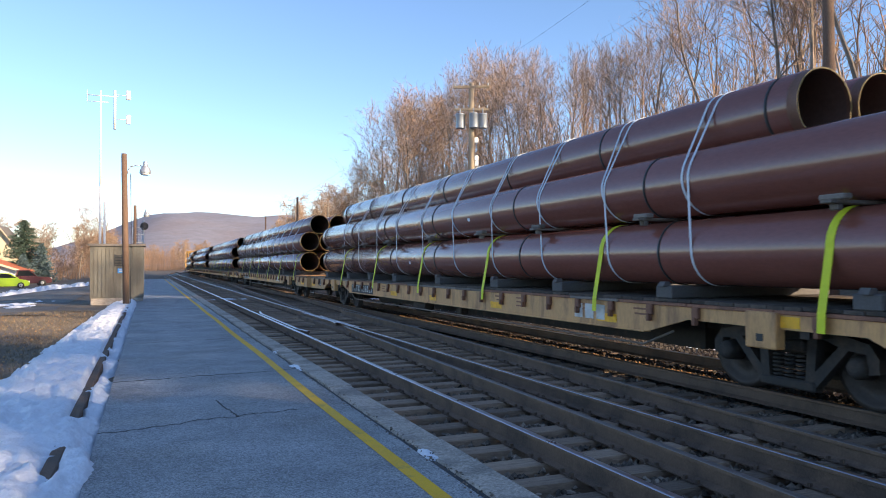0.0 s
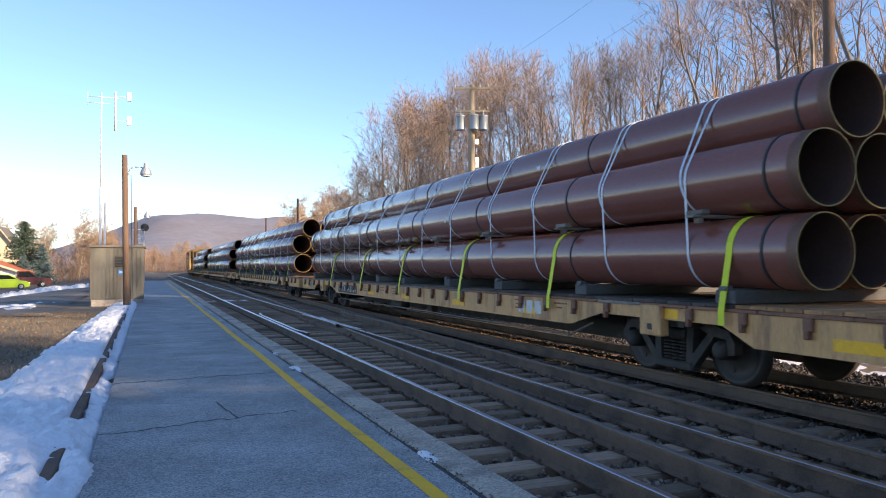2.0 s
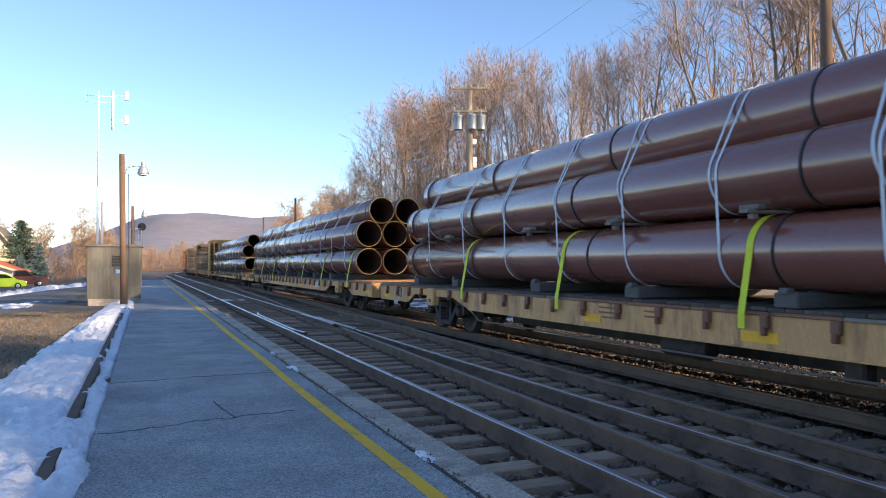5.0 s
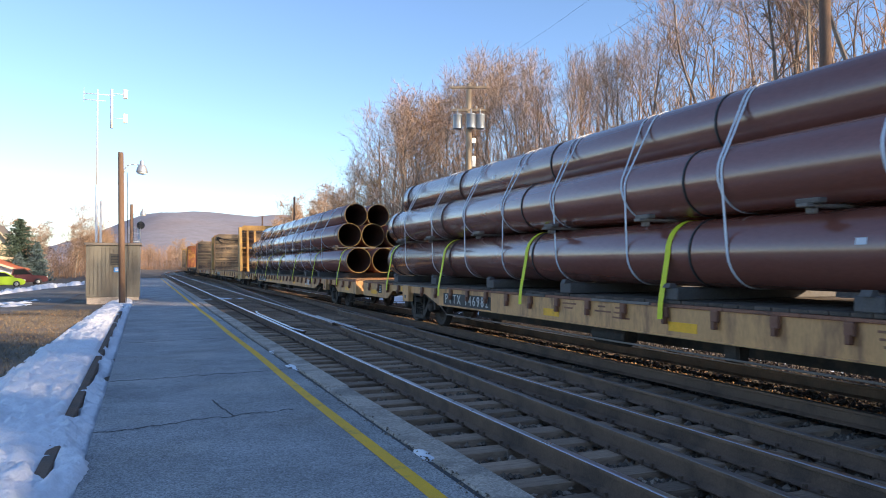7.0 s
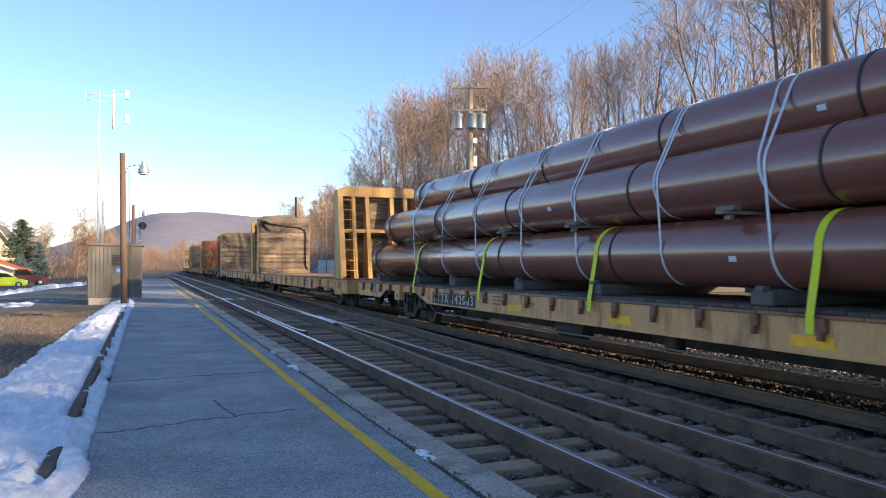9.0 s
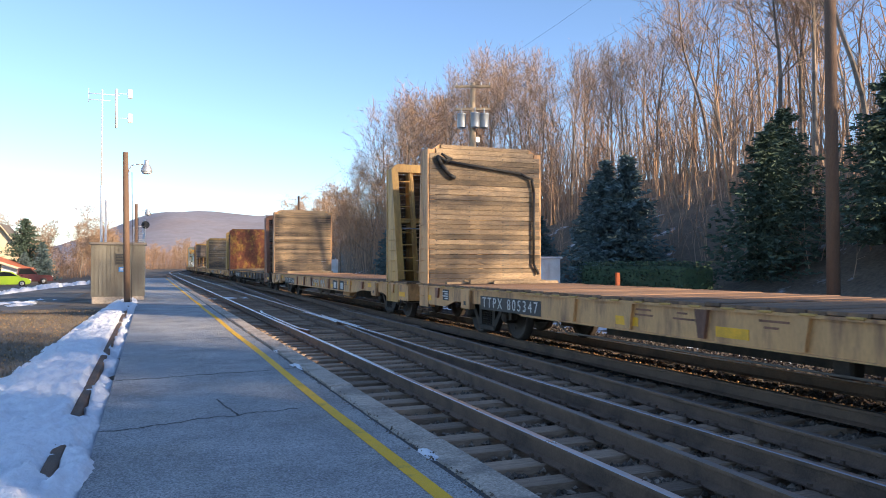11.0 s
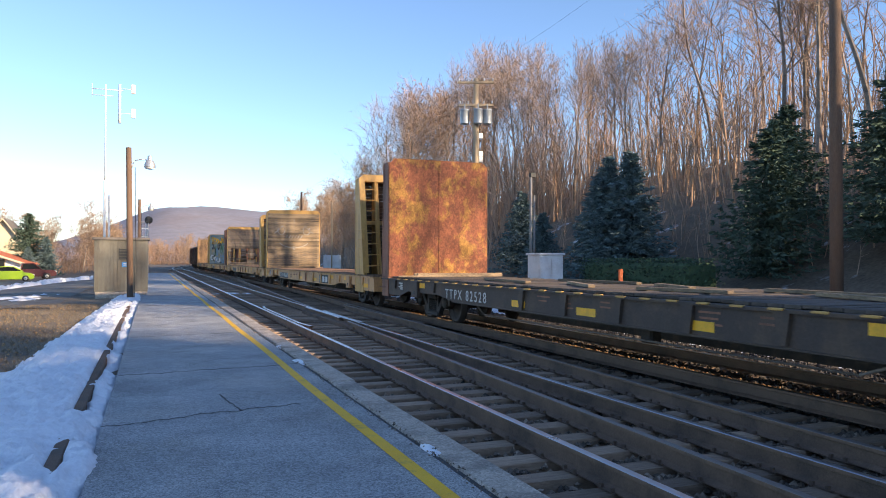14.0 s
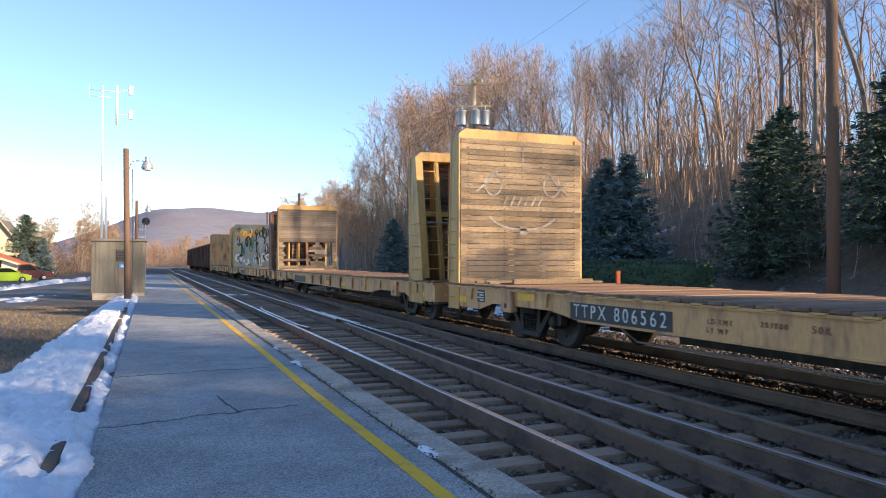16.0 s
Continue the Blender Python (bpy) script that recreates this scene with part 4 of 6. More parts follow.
        box(bm, (-0.02, yy[0], 1.1), (0.02, yy[1], height - 0.1))
        part("seam", bm, sheath, car)


bm = bmesh.new()
box(bm, (-1.56, -0.10, 0.985), (-1.51, 0.10, 1.012), 0.006)
BRACKET = mesh_of("edge_bracket", bm, ("tan_yellow",))


def bulkhead_car(a, b, text, panel, paint, front, rear, seed, set_back=2.26, mark_at=6.7, h_front=4.22, h_rear=4.35, deck="deckwood", rear_back=1.05):
    """A flat car with an end wall at each end. front, rear: (sheathing, paint, style)."""
    rnd = random.Random(seed)
    mid, half = (a + b) / 2, (b - a) / 2
    e = half - 0.45
    car = tagged(empty("bulkhead_flatcar"), front[3], "railcar", "bulkhead flatcars")
    move_with(car, mid)
    add_underframe(car, half, paint, False, seed == 22)
    add_couplers(car, half)
    add_trucks(car, half, 2.9 + 0.45)
    y = -e
    boards = BOARD if deck == "grey_wood" else BOARD_BROWN
    while y < e - 0.1:
        child("deck_board", boards[rnd.randrange(3)], car, pose(rnd.uniform(-0.012, 0.012), y + 0.12, rnd.uniform(-0.008, 0.006)))
        y += 0.24
    for k in range(34):           # worn yellow edge brackets on the deck
        child("edge_bracket", BRACKET, car, pose(0, -e + 1.6 + k * (2 * e - 3.2) / 33, 0))
    for k in range(14):           # stiffeners down the side sill
        for sx in (-1, 1):
            bm = bmesh.new()
            y = -e + 1.2 + k * (2 * e - 2.4) / 13
            if sx < 0 and (abs(y - half + mark_at) < 1.42 or seed == 26 and abs(y - 2.1) < 1.0):
                continue
            lo = 0.62 if abs(y) < e - 5.3 else 0.74
            extrude_poly(bm, [(y - 0.11, 0.965), (y + 0.11, 0.965), (y + 0.05, lo), (y - 0.05, lo)], 0, sx * 1.49, sx * 1.535)
            part("side_post", bm, "brown_car" if paint == "tan" and rnd.random() < 0.45 else paint, car)
    add_marks(car, -1.491, half, text, half - mark_at, panel)
    bulkhead(car, -half + set_back, -1, front[0], front[1], front[2], seed, h_front, 1.02)
    bulkhead(car, half - rear_back, 1, rear[0], rear[1], rear[2], seed + 1, h_rear, 0.62)
    return car


def timber(car_mid, x, y, z, length, turn, seed, w=0.1, h=0.1):
    h0 = empty("loose_timber")
    bm = bmesh.new()
    box(bm, (-length / 2, -w / 2, 0), (length / 2, w / 2, h), 0.006)
    ob = part("timber", bm, "plank", h0)
    ob.matrix_basis = pose(x, y, z, 0, 0, turn)
    tagged(h0, "loose weathered timber lying on the deck", "timber", "loose timbers")
    move_with(h0, car_mid)


def gondola(a, b, seed):
    mid, half = (a + b) / 2, (b - a) / 2
    e = half - 0.45
    car = tagged(empty("gondola"), "dark brown ribbed steel gondola car", "railcar", "dark gondolas")
    move_with(car, mid)
    add_couplers(car, half)
    add_trucks(car, half, 2.2 + 0.45)
    bm = bmesh.new()
    box(bm, (-1.46, -e, 0.75), (1.46, e, 3.25), 0.03)
    part("body", bm, "dark_car", car)
    bm = bmesh.new()
    for x in (-1.5, 1.5):
        box(bm, (x - 0.06, -e, 3.25), (x + 0.06, e, 3.38), 0.015)
    for y in (-e, e - 0.12):
        box(bm, (-1.44, y, 3.25), (1.44, y + 0.12, 3.38), 0.015)
    part("top_chord", bm, "dark_car", car)
    for sx in (-1, 1):
        for k in range(14):
            bm = bmesh.new()
            y = -e + 0.3 + k * (2 * e - 0.6) / 13
            box(bm, (min(sx * 1.46, sx * 1.53), y - 0.05, 0.8), (max(sx * 1.46, sx * 1.53), y + 0.05, 3.24))
            part("side_rib", bm, "dark_car" if k % 2 else "brown_car", car)


LAY = (12.2, 12.2)
# The first car is never in view; added for its shadow on the platform.
pipe_car(-27.4, 1.7, "", False, (LAY, LAY, LAY), 1)
pipe_car(1.7, 30.8, "PTTX 136025", True, (LAY, (12.2, 12.3), (10.0, 10.8)), 2, 1.0)
pipe_car(30.8, 59.87, "PTTX 142186", True, ((12.25, 12.5), (12.3, 12.6), (12.25, 12.5)), 3, 0.42)
pipe_car(59.87, 89.1, "", False, ((12.65, 12.1), (12.33, 12.1), (12.36, 12.1)), 4, 0.65)
pipe_car(89.1, 118.4, "PTTX 146982", True, ((12.2, 12.0), (12.2, 12.0), (12.2, 12.05)), 5, 0.15)
pipe_car(118.4, 147.0, "PTTX 142003", True, ((12.4, 12.6), (11.2, 11.3), (10.33, 10.1)), 6, 0.40)
YEL = "tan flatcar with ribbed yellow end bulkheads and bare deck"
BRN = "dark flatcar with rust brown and orange bulkheads"
bulkhead_car(147.0, 169.15, "TTPX 805347", True, "tan", ("plank", "tan_yellow", "chamfer", YEL), ("plank", "tan", "chamfer"), 20, mark_at=5.2)
bulkhead_car(169.15, 192.4, "TTPX 811246", True, "tan", ("plank_dark", "tan_yellow", "flat", YEL), ("plank", "tan", "chamfer"), 22, mark_at=5.75, rear_back=1.4)
bulkhead_car(192.4, 214.8, "TTPX 82528", False, "dark_car", ("plank", "brown_car", "flat", BRN), ("orange_rust", "brown_car", "chamfer"), 24, mark_at=6.4, deck="grey_wood")
bulkhead_car(214.8, 238.0, "TTPX 806562", True, "tan", ("plank_dark", "tan_yellow", "flat", YEL), ("plank", "tan_yellow", "flat"), 26, 2.6)
bulkhead_car(238.0, 261.6, "", True, "tan", ("plank", "tan_yellow", "flat", YEL), ("broken", "tan_yellow", "flat"), 28)
bulkhead_car(261.6, 282.9, "", True, "tan", ("plank", "brown_car", "flat", YEL), ("sprayed_sheet", "tan_yellow", "flat"), 30)
bulkhead_car(282.9, 306.3, "", True, "tan", ("plank", "tan_yellow", "flat", YEL), ("tan", "tan_yellow", "flat"), 32)


def stroke(parent, pts, y, r, material, name="paint_stroke"):
    """A line of sprayed paint on a bulkhead face: a thin raised ribbon in the plane y."""
    bm = bmesh.new()
    prev = None
    for i, (x, z) in enumerate(pts):
        ax, az = pts[max(i - 1, 0)]
        bx, bz = pts[min(i + 1, len(pts) - 1)]
        d = Vector((bx - ax, 0, bz - az)).normalized()
        n = Vector((-d.z, 0, d.x)) * r
        c = Vector((x, y, z))
        q = [bm.verts.new(c + n), bm.verts.new(c - n), bm.verts.new(c - n + Vector((0, 0.006, 0))), bm.verts.new(c + n + Vector((0, 0.006, 0)))]
        if prev:
            for k in range(4):
                bm.faces.new((prev[k], prev[(k + 1) % 4], q[(k + 1) % 4], q[k]))
        prev = q
    bmesh.ops.recalc_face_normals(bm, faces=bm.faces[:])
    return part(name, bm, material, parent, "sprayed paint line")


def arc_pts(cx, cz, rx, rz, a0, a1, n=18):
    return [(cx + rx * math.cos(radians(a0 + (a1 - a0) * k / n)), cz + rz * math.sin(radians(a0 + (a1 - a0) * k / n))) for k in range(n + 1)]


CARS = {ob.name: (ob, mid) for ob, mid in MOVING if ob.name.startswith("bulkhead_flatcar")}
b1, b2, b3, b4, b5, b6, b7 = [CARS[k][0] for k in sorted(CARS)]
mids = [CARS[k][1] for k in sorted(CARS)]
# sprayed marks on the fourth car's end wall
f4 = (235.7 - 212.5) / 2 - 1.05 - 0.009
stroke(b4, arc_pts(0.0, 2.62, 0.86, 0.42, 200, 340), f4, 0.022, "faded")
for s in (-1, 1):
    stroke(b4, arc_pts(s * 0.72, 3.18, 0.2, 0.24, 80 if s > 0 else 100, 400 if s > 0 else -220), f4, 0.02, "faded")
    stroke(b4, [(s * 1.12, 3.0), (s * 0.86, 3.22), (s * 0.62, 3.46)], f4, 0.02, "faded")
for k in range(6):
    x = -0.42 + k * 0.17
    stroke(b4, [(x - 0.05, 2.72), (x + 0.05, 2.92)], f4, 0.022, "faded")
for k in range(4):
    stroke(b4, [(-0.07, 2.12 + k * 0.045), (0.09, 2.12 + k * 0.045)], f4, 0.022, "faded")
stroke(b4, [(0.0, 3.3), (0.0, 4.1)], f4, 0.012, "faded")
face4 = Matrix(((0, 0, -1, 0), (-1, 0, 0, 0), (0, 1, 0, 0), (0, 0, 0, 1)))
for word, y, z, size in (("LD LMT", 2.85, 0.805, 0.09), ("LT WT", 2.89, 0.70, 0.09), ("203800", 2.05, 0.83, 0.09), ("50K", 1.45, 0.83, 0.11)):
    lettering("lettering", word, size, "brown_car", b4, Matrix.Translation((-1.496, y, z)) @ face4)
# tangled colours on the sixth car's end wall
f6 = (280.6 - 259.3) / 2 - 1.05 - 0.012
r6 = random.Random(6)
for z0, z1, count, colours in ((3.3, 4.0, 16, ("spray_orange", "spray_orange", "reflect_yellow", "panel_black")), (2.2, 3.2, 16, ("spray_green", "spray_blue", "white", "panel_black")), (1.3, 2.1, 16, ("white", "white", "spray_blue", "panel_black"))):
    for k in range(count):        # rows of fat overlapping curves
        cx, cz = -1.25 + 2.5 * (k + 0.5) / count + r6.uniform(-0.06, 0.06), r6.uniform(z0 + 0.1, z1 - 0.1)
        stroke(b6, arc_pts(cx, cz, r6.uniform(0.06, 0.16), (z1 - z0) * r6.uniform(0.25, 0.5), r6.uniform(0, 360), r6.uniform(400, 600)), f6 - 0.002 * (k % 4), r6.uniform(0.03, 0.06), r6.choice(colours))
# faded scrawl on the second car's side
for k in range(7):
    bm = bmesh.new()
    y0 = -1.4 + k * 0.36
    run(bm, [(-1.496, y0 + 0.16 * math.cos(a * 0.9 + k), 0.78 + 0.13 * math.sin(a * 1.3 + k * 2)) for a in range(7)], 0.012, 4)
    part("scrawl", bm, "white", b2, "faded sprayed scrawl")
for car_k, y0 in ((b2, -3.6), (b4, -4.1)):   # plain block mark: black field, pale bars
    bm = bmesh.new()
    box(bm, (-1.496, y0 - 0.9, 0.62), (-1.492, y0 + 0.7, 0.93))
    for j in range(3):
        box(bm, (-1.499, y0 - 0.8 + j * 0.5, 0.66), (-1.496, y0 - 0.45 + j * 0.5, 0.87), mi=1)
    part("block_mark", bm, ("panel_black", "white"), car_k, "black field with pale bars")
# black hoses slung over the first car's end wall
f1 = (169.15 - 147.0) / 2 - 1.05
bm = bmesh.new()
run(bm, [(-1.3, f1 - 0.06, 4.05), (-1.0, f1 - 0.07, 3.93), (0.9, f1 - 0.07, 3.72), (1.2, f1 - 0.08, 3.6), (1.27, f1 - 0.06, 3.3), (1.26, f1 - 0.06, 1.5), (1.4, f1 - 0.06, 1.25)], 0.035, 7)
run(bm, [(-1.3, f1 - 0.06, 4.05), (-1.2, f1 - 0.08, 3.85), (-1.0, f1 - 0.08, 3.62), (-0.85, f1 - 0.07, 3.55)], 0.05, 7)
for k in range(5):
    run(bm, [(-1.2 + 0.05 * k, f1 - 0.08, 4.12 - 0.03 * k), (-1.05 + 0.03 * k, f1 - 0.10, 4.0), (-1.1, f1 - 0.07, 3.9 + 0.02 * k)], 0.03, 6)
part("hanging_strap", bm, "black", b1, "black straps slung over the bulkhead")
# hand brakes on the front walls
for car_k, L in ((b2, 23.25), (b3, 22.4), (b5, 23.6)):
    yf = -L / 2 + 2.26 - 0.98
    bm = bmesh.new()
    lathe(bm, [(-0.02, 0.29), (0.02, 0.29), (0.02, 0.25), (-0.02, 0.25)], 1, (0.0, yf, 1.95), 20, closed=True)
    lathe(bm, [(-0.04, 0.07), (0.10, 0.09)], 1, (0.0, yf, 1.95), 10)
    for a in range(5):
        c, s = math.cos(a * 1.2566), math.sin(a * 1.2566)
        tube(bm, (0.05 * c, yf, 1.95 + 0.05 * s), (0.27 * c, yf, 1.95 + 0.27 * s), 0.014, n=5)
    box(bm, (-0.14, yf + 0.05, 1.75), (0.14, yf + 0.25, 2.15), 0.02)
    box(bm, (-0.04, yf + 0.1, 1.0), (0.04, yf + 0.18, 1.8))
    part("hand_brake", bm, "truck", car_k, "dark spoked hand brake wheel")
    bm = bmesh.new()
    run(bm, [(-1.4, yf - 0.05, 2.45), (1.4, yf - 0.05, 2.42)], 0.016)
    run(bm, [(-1.45, yf - 0.1, 1.0), (-1.45, yf - 0.35, 0.5), (-0.6, yf - 0.35, 0.5), (-0.6, yf - 0.1, 1.0)], 0.016)
    part("hand_rail", bm, "galv_iron", car_k)
# timbers left on the decks
rt2 = random.Random(9)
for (mid_k, L) in ((mids[0], 22.15), (mids[1], 23.25), (mids[2], 22.4), (mids[3], 23.2), (mids[4], 23.6)):
    for k in range(7):
        timber(mid_k, rt2.uniform(-0.5, 0.5), L / 2 - 1.35 - 0.17 * k - rt2.uniform(0, 0.05), 1.056, rt2.uniform(1.0, 2.7), rt2.uniform(-5, 5), k, rt2.uniform(0.07, 0.13), rt2.uniform(0.04, 0.10))
for k in range(9):
    timber(mids[2], rt2.uniform(-0.7, 0.7), 4.5 - k * 1.35, 1.056, rt2.uniform(1.6, 2.6), rt2.uniform(60, 100), k, 0.12, 0.05)

for k in range(5):
    gondola(306.3 + 18.2 * k, 324.5 + 18.2 * k, 40 + k)

# ---- trees ----
M["bark"] = mat("grey_bark", (0.29, 0.23, 0.18), 0.95, 0, 0.3, 2, 20, 0.5, (0.10, 0.08, 0.065), 0.6, 1.2, island=0.25)
M["twigs"] = mat("bare_twigs", (0.365, 0.257, 0.185), 0.95, 0, 0.2, 1, 10, 0.0, island=0.35)
# Reddish twigs, with the low sun's orange put into the base colour.
M["twigs_sunlit"] = mat("reddish_twigs", (0.44, 0.265, 0.155), 0.95, 0, 0.2, 1, 10, 0.0, island=0.35)
M["twigs_far"] = mat("tan_twigs", (0.37, 0.255, 0.17), 0.95, 0, 0.2, 1, 10, 0.0, island=0.35)
M["needles"] = mat("blue_spruce_needles", (0.125, 0.18, 0.185), 0.9, 0, 0.3, 1.5, 25, 0.0, island=0.4, spec=0.1)
M["needles_green"] = mat("green_needles", (0.085, 0.125, 0.095), 0.9, 0, 0.3, 1.5, 25, 0.0, island=0.35, spec=0.1)
M["hedge"] = mat("clipped_hedge", (0.035, 0.065, 0.03), 0.85, 0, 0.35, 3, 30, 0.5, island=0.5)


def tube_list(vs, fs, a, b, r0, r1, n):
    d = (b - a)
    d.normalize()
    u = d.orthogonal()
    u.normalize()
    w = d.cross(u)
    i = len(vs)
    for c, r in ((a, r0), (b, r1)):
        for k in range(n):
            q = k * math.tau / n
            vs.append(tuple(c + u * (math.cos(q) * r) + w * (math.sin(q) * r)))
    for k in range(n):
        fs.append((i + k, i + (k + 1) % n, i + n + (k + 1) % n, i + n + k))


def ribbon_list(vs, fs, a, b, wide, tip, r):
    """A twig as a thin flat blade from a to b."""
    u = (b - a).cross(Vector((r.gauss(0, 1), r.gauss(0, 1), r.gauss(0, 1))))
    u.normalize()
    i = len(vs)
    if tip > 0:
        vs.extend((tuple(a - u * wide), tuple(a + u * wide), tuple(b + u * tip), tuple(b - u * tip)))
        fs.append((i, i + 1, i + 2, i + 3))
    else:
        vs.extend((tuple(a - u * wide), tuple(a + u * wide), tuple(b)))
        fs.append((i, i + 1, i + 2))


def grow(seed, height, spread=0.5, clear=0.3, fork=2, twig=0.012):
    """A bare tree: lists for trunk and limbs, and for the fine crown."""
    r = random.Random(seed)
    wood, fine = ([], []), ([], [])
    SEGS = (8, 5, 4, 2, 1)
    def limb(p, d, length, rad, level):
        segs = SEGS[level]
        q, way = p.copy(), d.copy()
        jag = (0.055, 0.17, 0.22, 0.2, 0.0)[level]
        for s in range(segs):
            f0, f1 = s / segs, (s + 1) / segs
            way = (way + Vector((r.gauss(0, 1), r.gauss(0, 1), r.gauss(0, 0.7))) * jag + Vector((0, 0, (0.04, 0.13, 0.07, 0.04, 0)[level]))).normalized()
            e = q + way * (length / segs)
            ra, rb = rad * (1 - 0.72 * f0), rad * (1 - 0.72 * f1)
            if level < 2:
                tube_list(wood[0], wood[1], q, e, ra, rb, 6 if level == 0 else 4)
            elif level == 2:
                tube_list(fine[0], fine[1], q, e, max(ra, twig), max(rb, twig), 3)
            elif level == 3:
                ribbon_list(fine[0], fine[1], q, e, twig * 1.1, twig * 0.9, r)
            else:
                ribbon_list(fine[0], fine[1], q, e, twig * 0.9, 0, r)
            q = e
            if level < 4 and (level > 0 or f1 > clear):
                for _ in range((fork, 2, 2, 1 + (r.random() < 0.5))[level] if level else fork):
                    side = way.cross(Vector((r.gauss(0, 1), r.gauss(0, 1), r.gauss(0, 1)))).normalized()
                    a = spread * r.uniform(0.7, 1.35)
                    nd = (way * (1 - 0.5 * a) + side * a + Vector((0, 0, 0.1))).normalized()
                    k = (0.50 - 0.26 * f1) if level == 0 else r.uniform(0.36, 0.58)
                    limb(q, nd, length * k * r.uniform(0.7, 1.25), max(rb * r.uniform(0.45, 0.68), twig), level + 1)
    limb(Vector((0, 0, -0.3)), Vector((r.uniform(-0.1, 0.1), r.uniform(-0.1, 0.1), 1)).normalized(), height * 0.84, height * 0.0105, 0)
    top = max(v[2] for v in fine[0])
    return wood, fine, top


def data_mesh(name, lists, material, shade=True):
    me = bpy.data.meshes.new(name)
    me.from_pydata(lists[0], [], lists[1])
    me.materials.append(M[material])
    return me


TREES = []
for k, (h, sp, cl, fk, tw) in enumerate(((14, 0.62, 0.40, 2, "twigs"), (16, 0.50, 0.5, 2, "twigs"), (12, 0.85, 0.20, 2, "twigs_sunlit"), (15, 0.58, 0.42, 2, "twigs"), (13, 0.78, 0.22, 2, "twigs_sunlit"), (17, 0.46, 0.52, 2, "twigs"), (11, 0.95, 0.12, 2, "twigs_far"), (12, 0.85, 0.15, 2, "twigs_far"))):
    wood, fine, top = grow(100 + k, h, sp, cl, fk, 0.024 if k > 5 else (0.015 if tw == "twigs_sunlit" else 0.0115))
    TREES.append((top, data_mesh("trunk", wood, "bark"), data_mesh("crown", fine, tw)))


def bare_tree(kind, x, y, top, turn=0.0, z=None, label="tall bare winter tree with fine branches"):
    """top: the tree's height in metres."""
    h, a, b = TREES[kind]
    scale = top / h
    t = tagged(empty("bare_tree"), label, "tree", "bare trees")
    t.matrix_basis = pose(x, y, ground_z(x, y) if z is None else z, 0, 0, turn) @ Matrix.Diagonal((scale, scale, scale, 1))
    child("trunk", a, t)
    child("crown", b, t)
    return t


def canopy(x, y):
    """Height of the wood's top over the rails, shaped to fit the skyline in the camera's view."""
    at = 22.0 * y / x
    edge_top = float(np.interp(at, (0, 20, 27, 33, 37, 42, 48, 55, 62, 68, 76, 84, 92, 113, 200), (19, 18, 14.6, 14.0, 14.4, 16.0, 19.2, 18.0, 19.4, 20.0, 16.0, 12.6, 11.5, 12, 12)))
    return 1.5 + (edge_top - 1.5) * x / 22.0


rw = random.Random(77)
# the wooded slope beyond the line
spots = []
for row, (x0, step, n) in enumerate(((21, 5.0, 36), (27, 5.0, 36), (34, 5.6, 32), (43, 7.0, 26), (55, 9.0, 18))):
    for k in range(n):
        y = -70 + k * step + rw.uniform(-1.8, 1.8)
        x = x0 + rw.uniform(-2.5, 2.5) + max(0, y - 70) * 0.12
        if row == 0 and (-6 < y < 44 or rw.random() < 0.25):
            continue
        if (row > 2 and y < -25) or y < -52 or (y < 4 and rw.random() < 0.35):
            continue
        if row == 1 and 14 < y < 38 and rw.random() < 0.5:
            continue
        if row == 4 and k % 2 or row == 3 and k % 3 == 0:
            continue
        spots.append((x, y))
for x, y in spots:
    kind = rw.choice((0, 1, 3, 5, 5, 1)) if x > 26 or y < 40 else rw.choice((2, 4, 0, 3))
    size = rw.uniform(0.8, 1.0)
    # trees with y < 4 are out of view, added to shade the platform
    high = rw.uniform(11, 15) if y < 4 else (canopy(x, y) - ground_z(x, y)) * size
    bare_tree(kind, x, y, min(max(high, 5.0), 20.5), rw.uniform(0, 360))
# far woods where the line bends away
for k in range(26):
    y = 120 + k * 8 + rw.uniform(-3, 3)
    bare_tree(rw.choice((6, 7, 0)), max(30 + (y - 120) * 0.13 + rw.uniform(-8, 9), 17 + max(0.0, y - BEND) ** 2 / (2 * RADIUS)), y, rw.uniform(10.5, 15.5), rw.uniform(0, 360), label="distant bare winter tree beside the line")
# beyond the lot
for k in range(22):
    x = -50 + k * 2.2 + rw.uniform(-2, 2)
    y = 135 + rw.uniform(-14, 30)
    bare_tree(rw.choice((6, 7)), x, y, rw.uniform(7.5, 11.5), rw.uniform(0, 360), label="sunlit reddish bare tree beyond the lot")
for k in range(13):
    x = -14 + k * 2.9 + rw.uniform(-2, 2)
    y = 290 + rw.uniform(-30, 60)
    bare_tree(rw.choice((6, 7)), x, y, rw.uniform(8, 12), rw.uniform(0, 360), label="distant bare tree under the ridge")


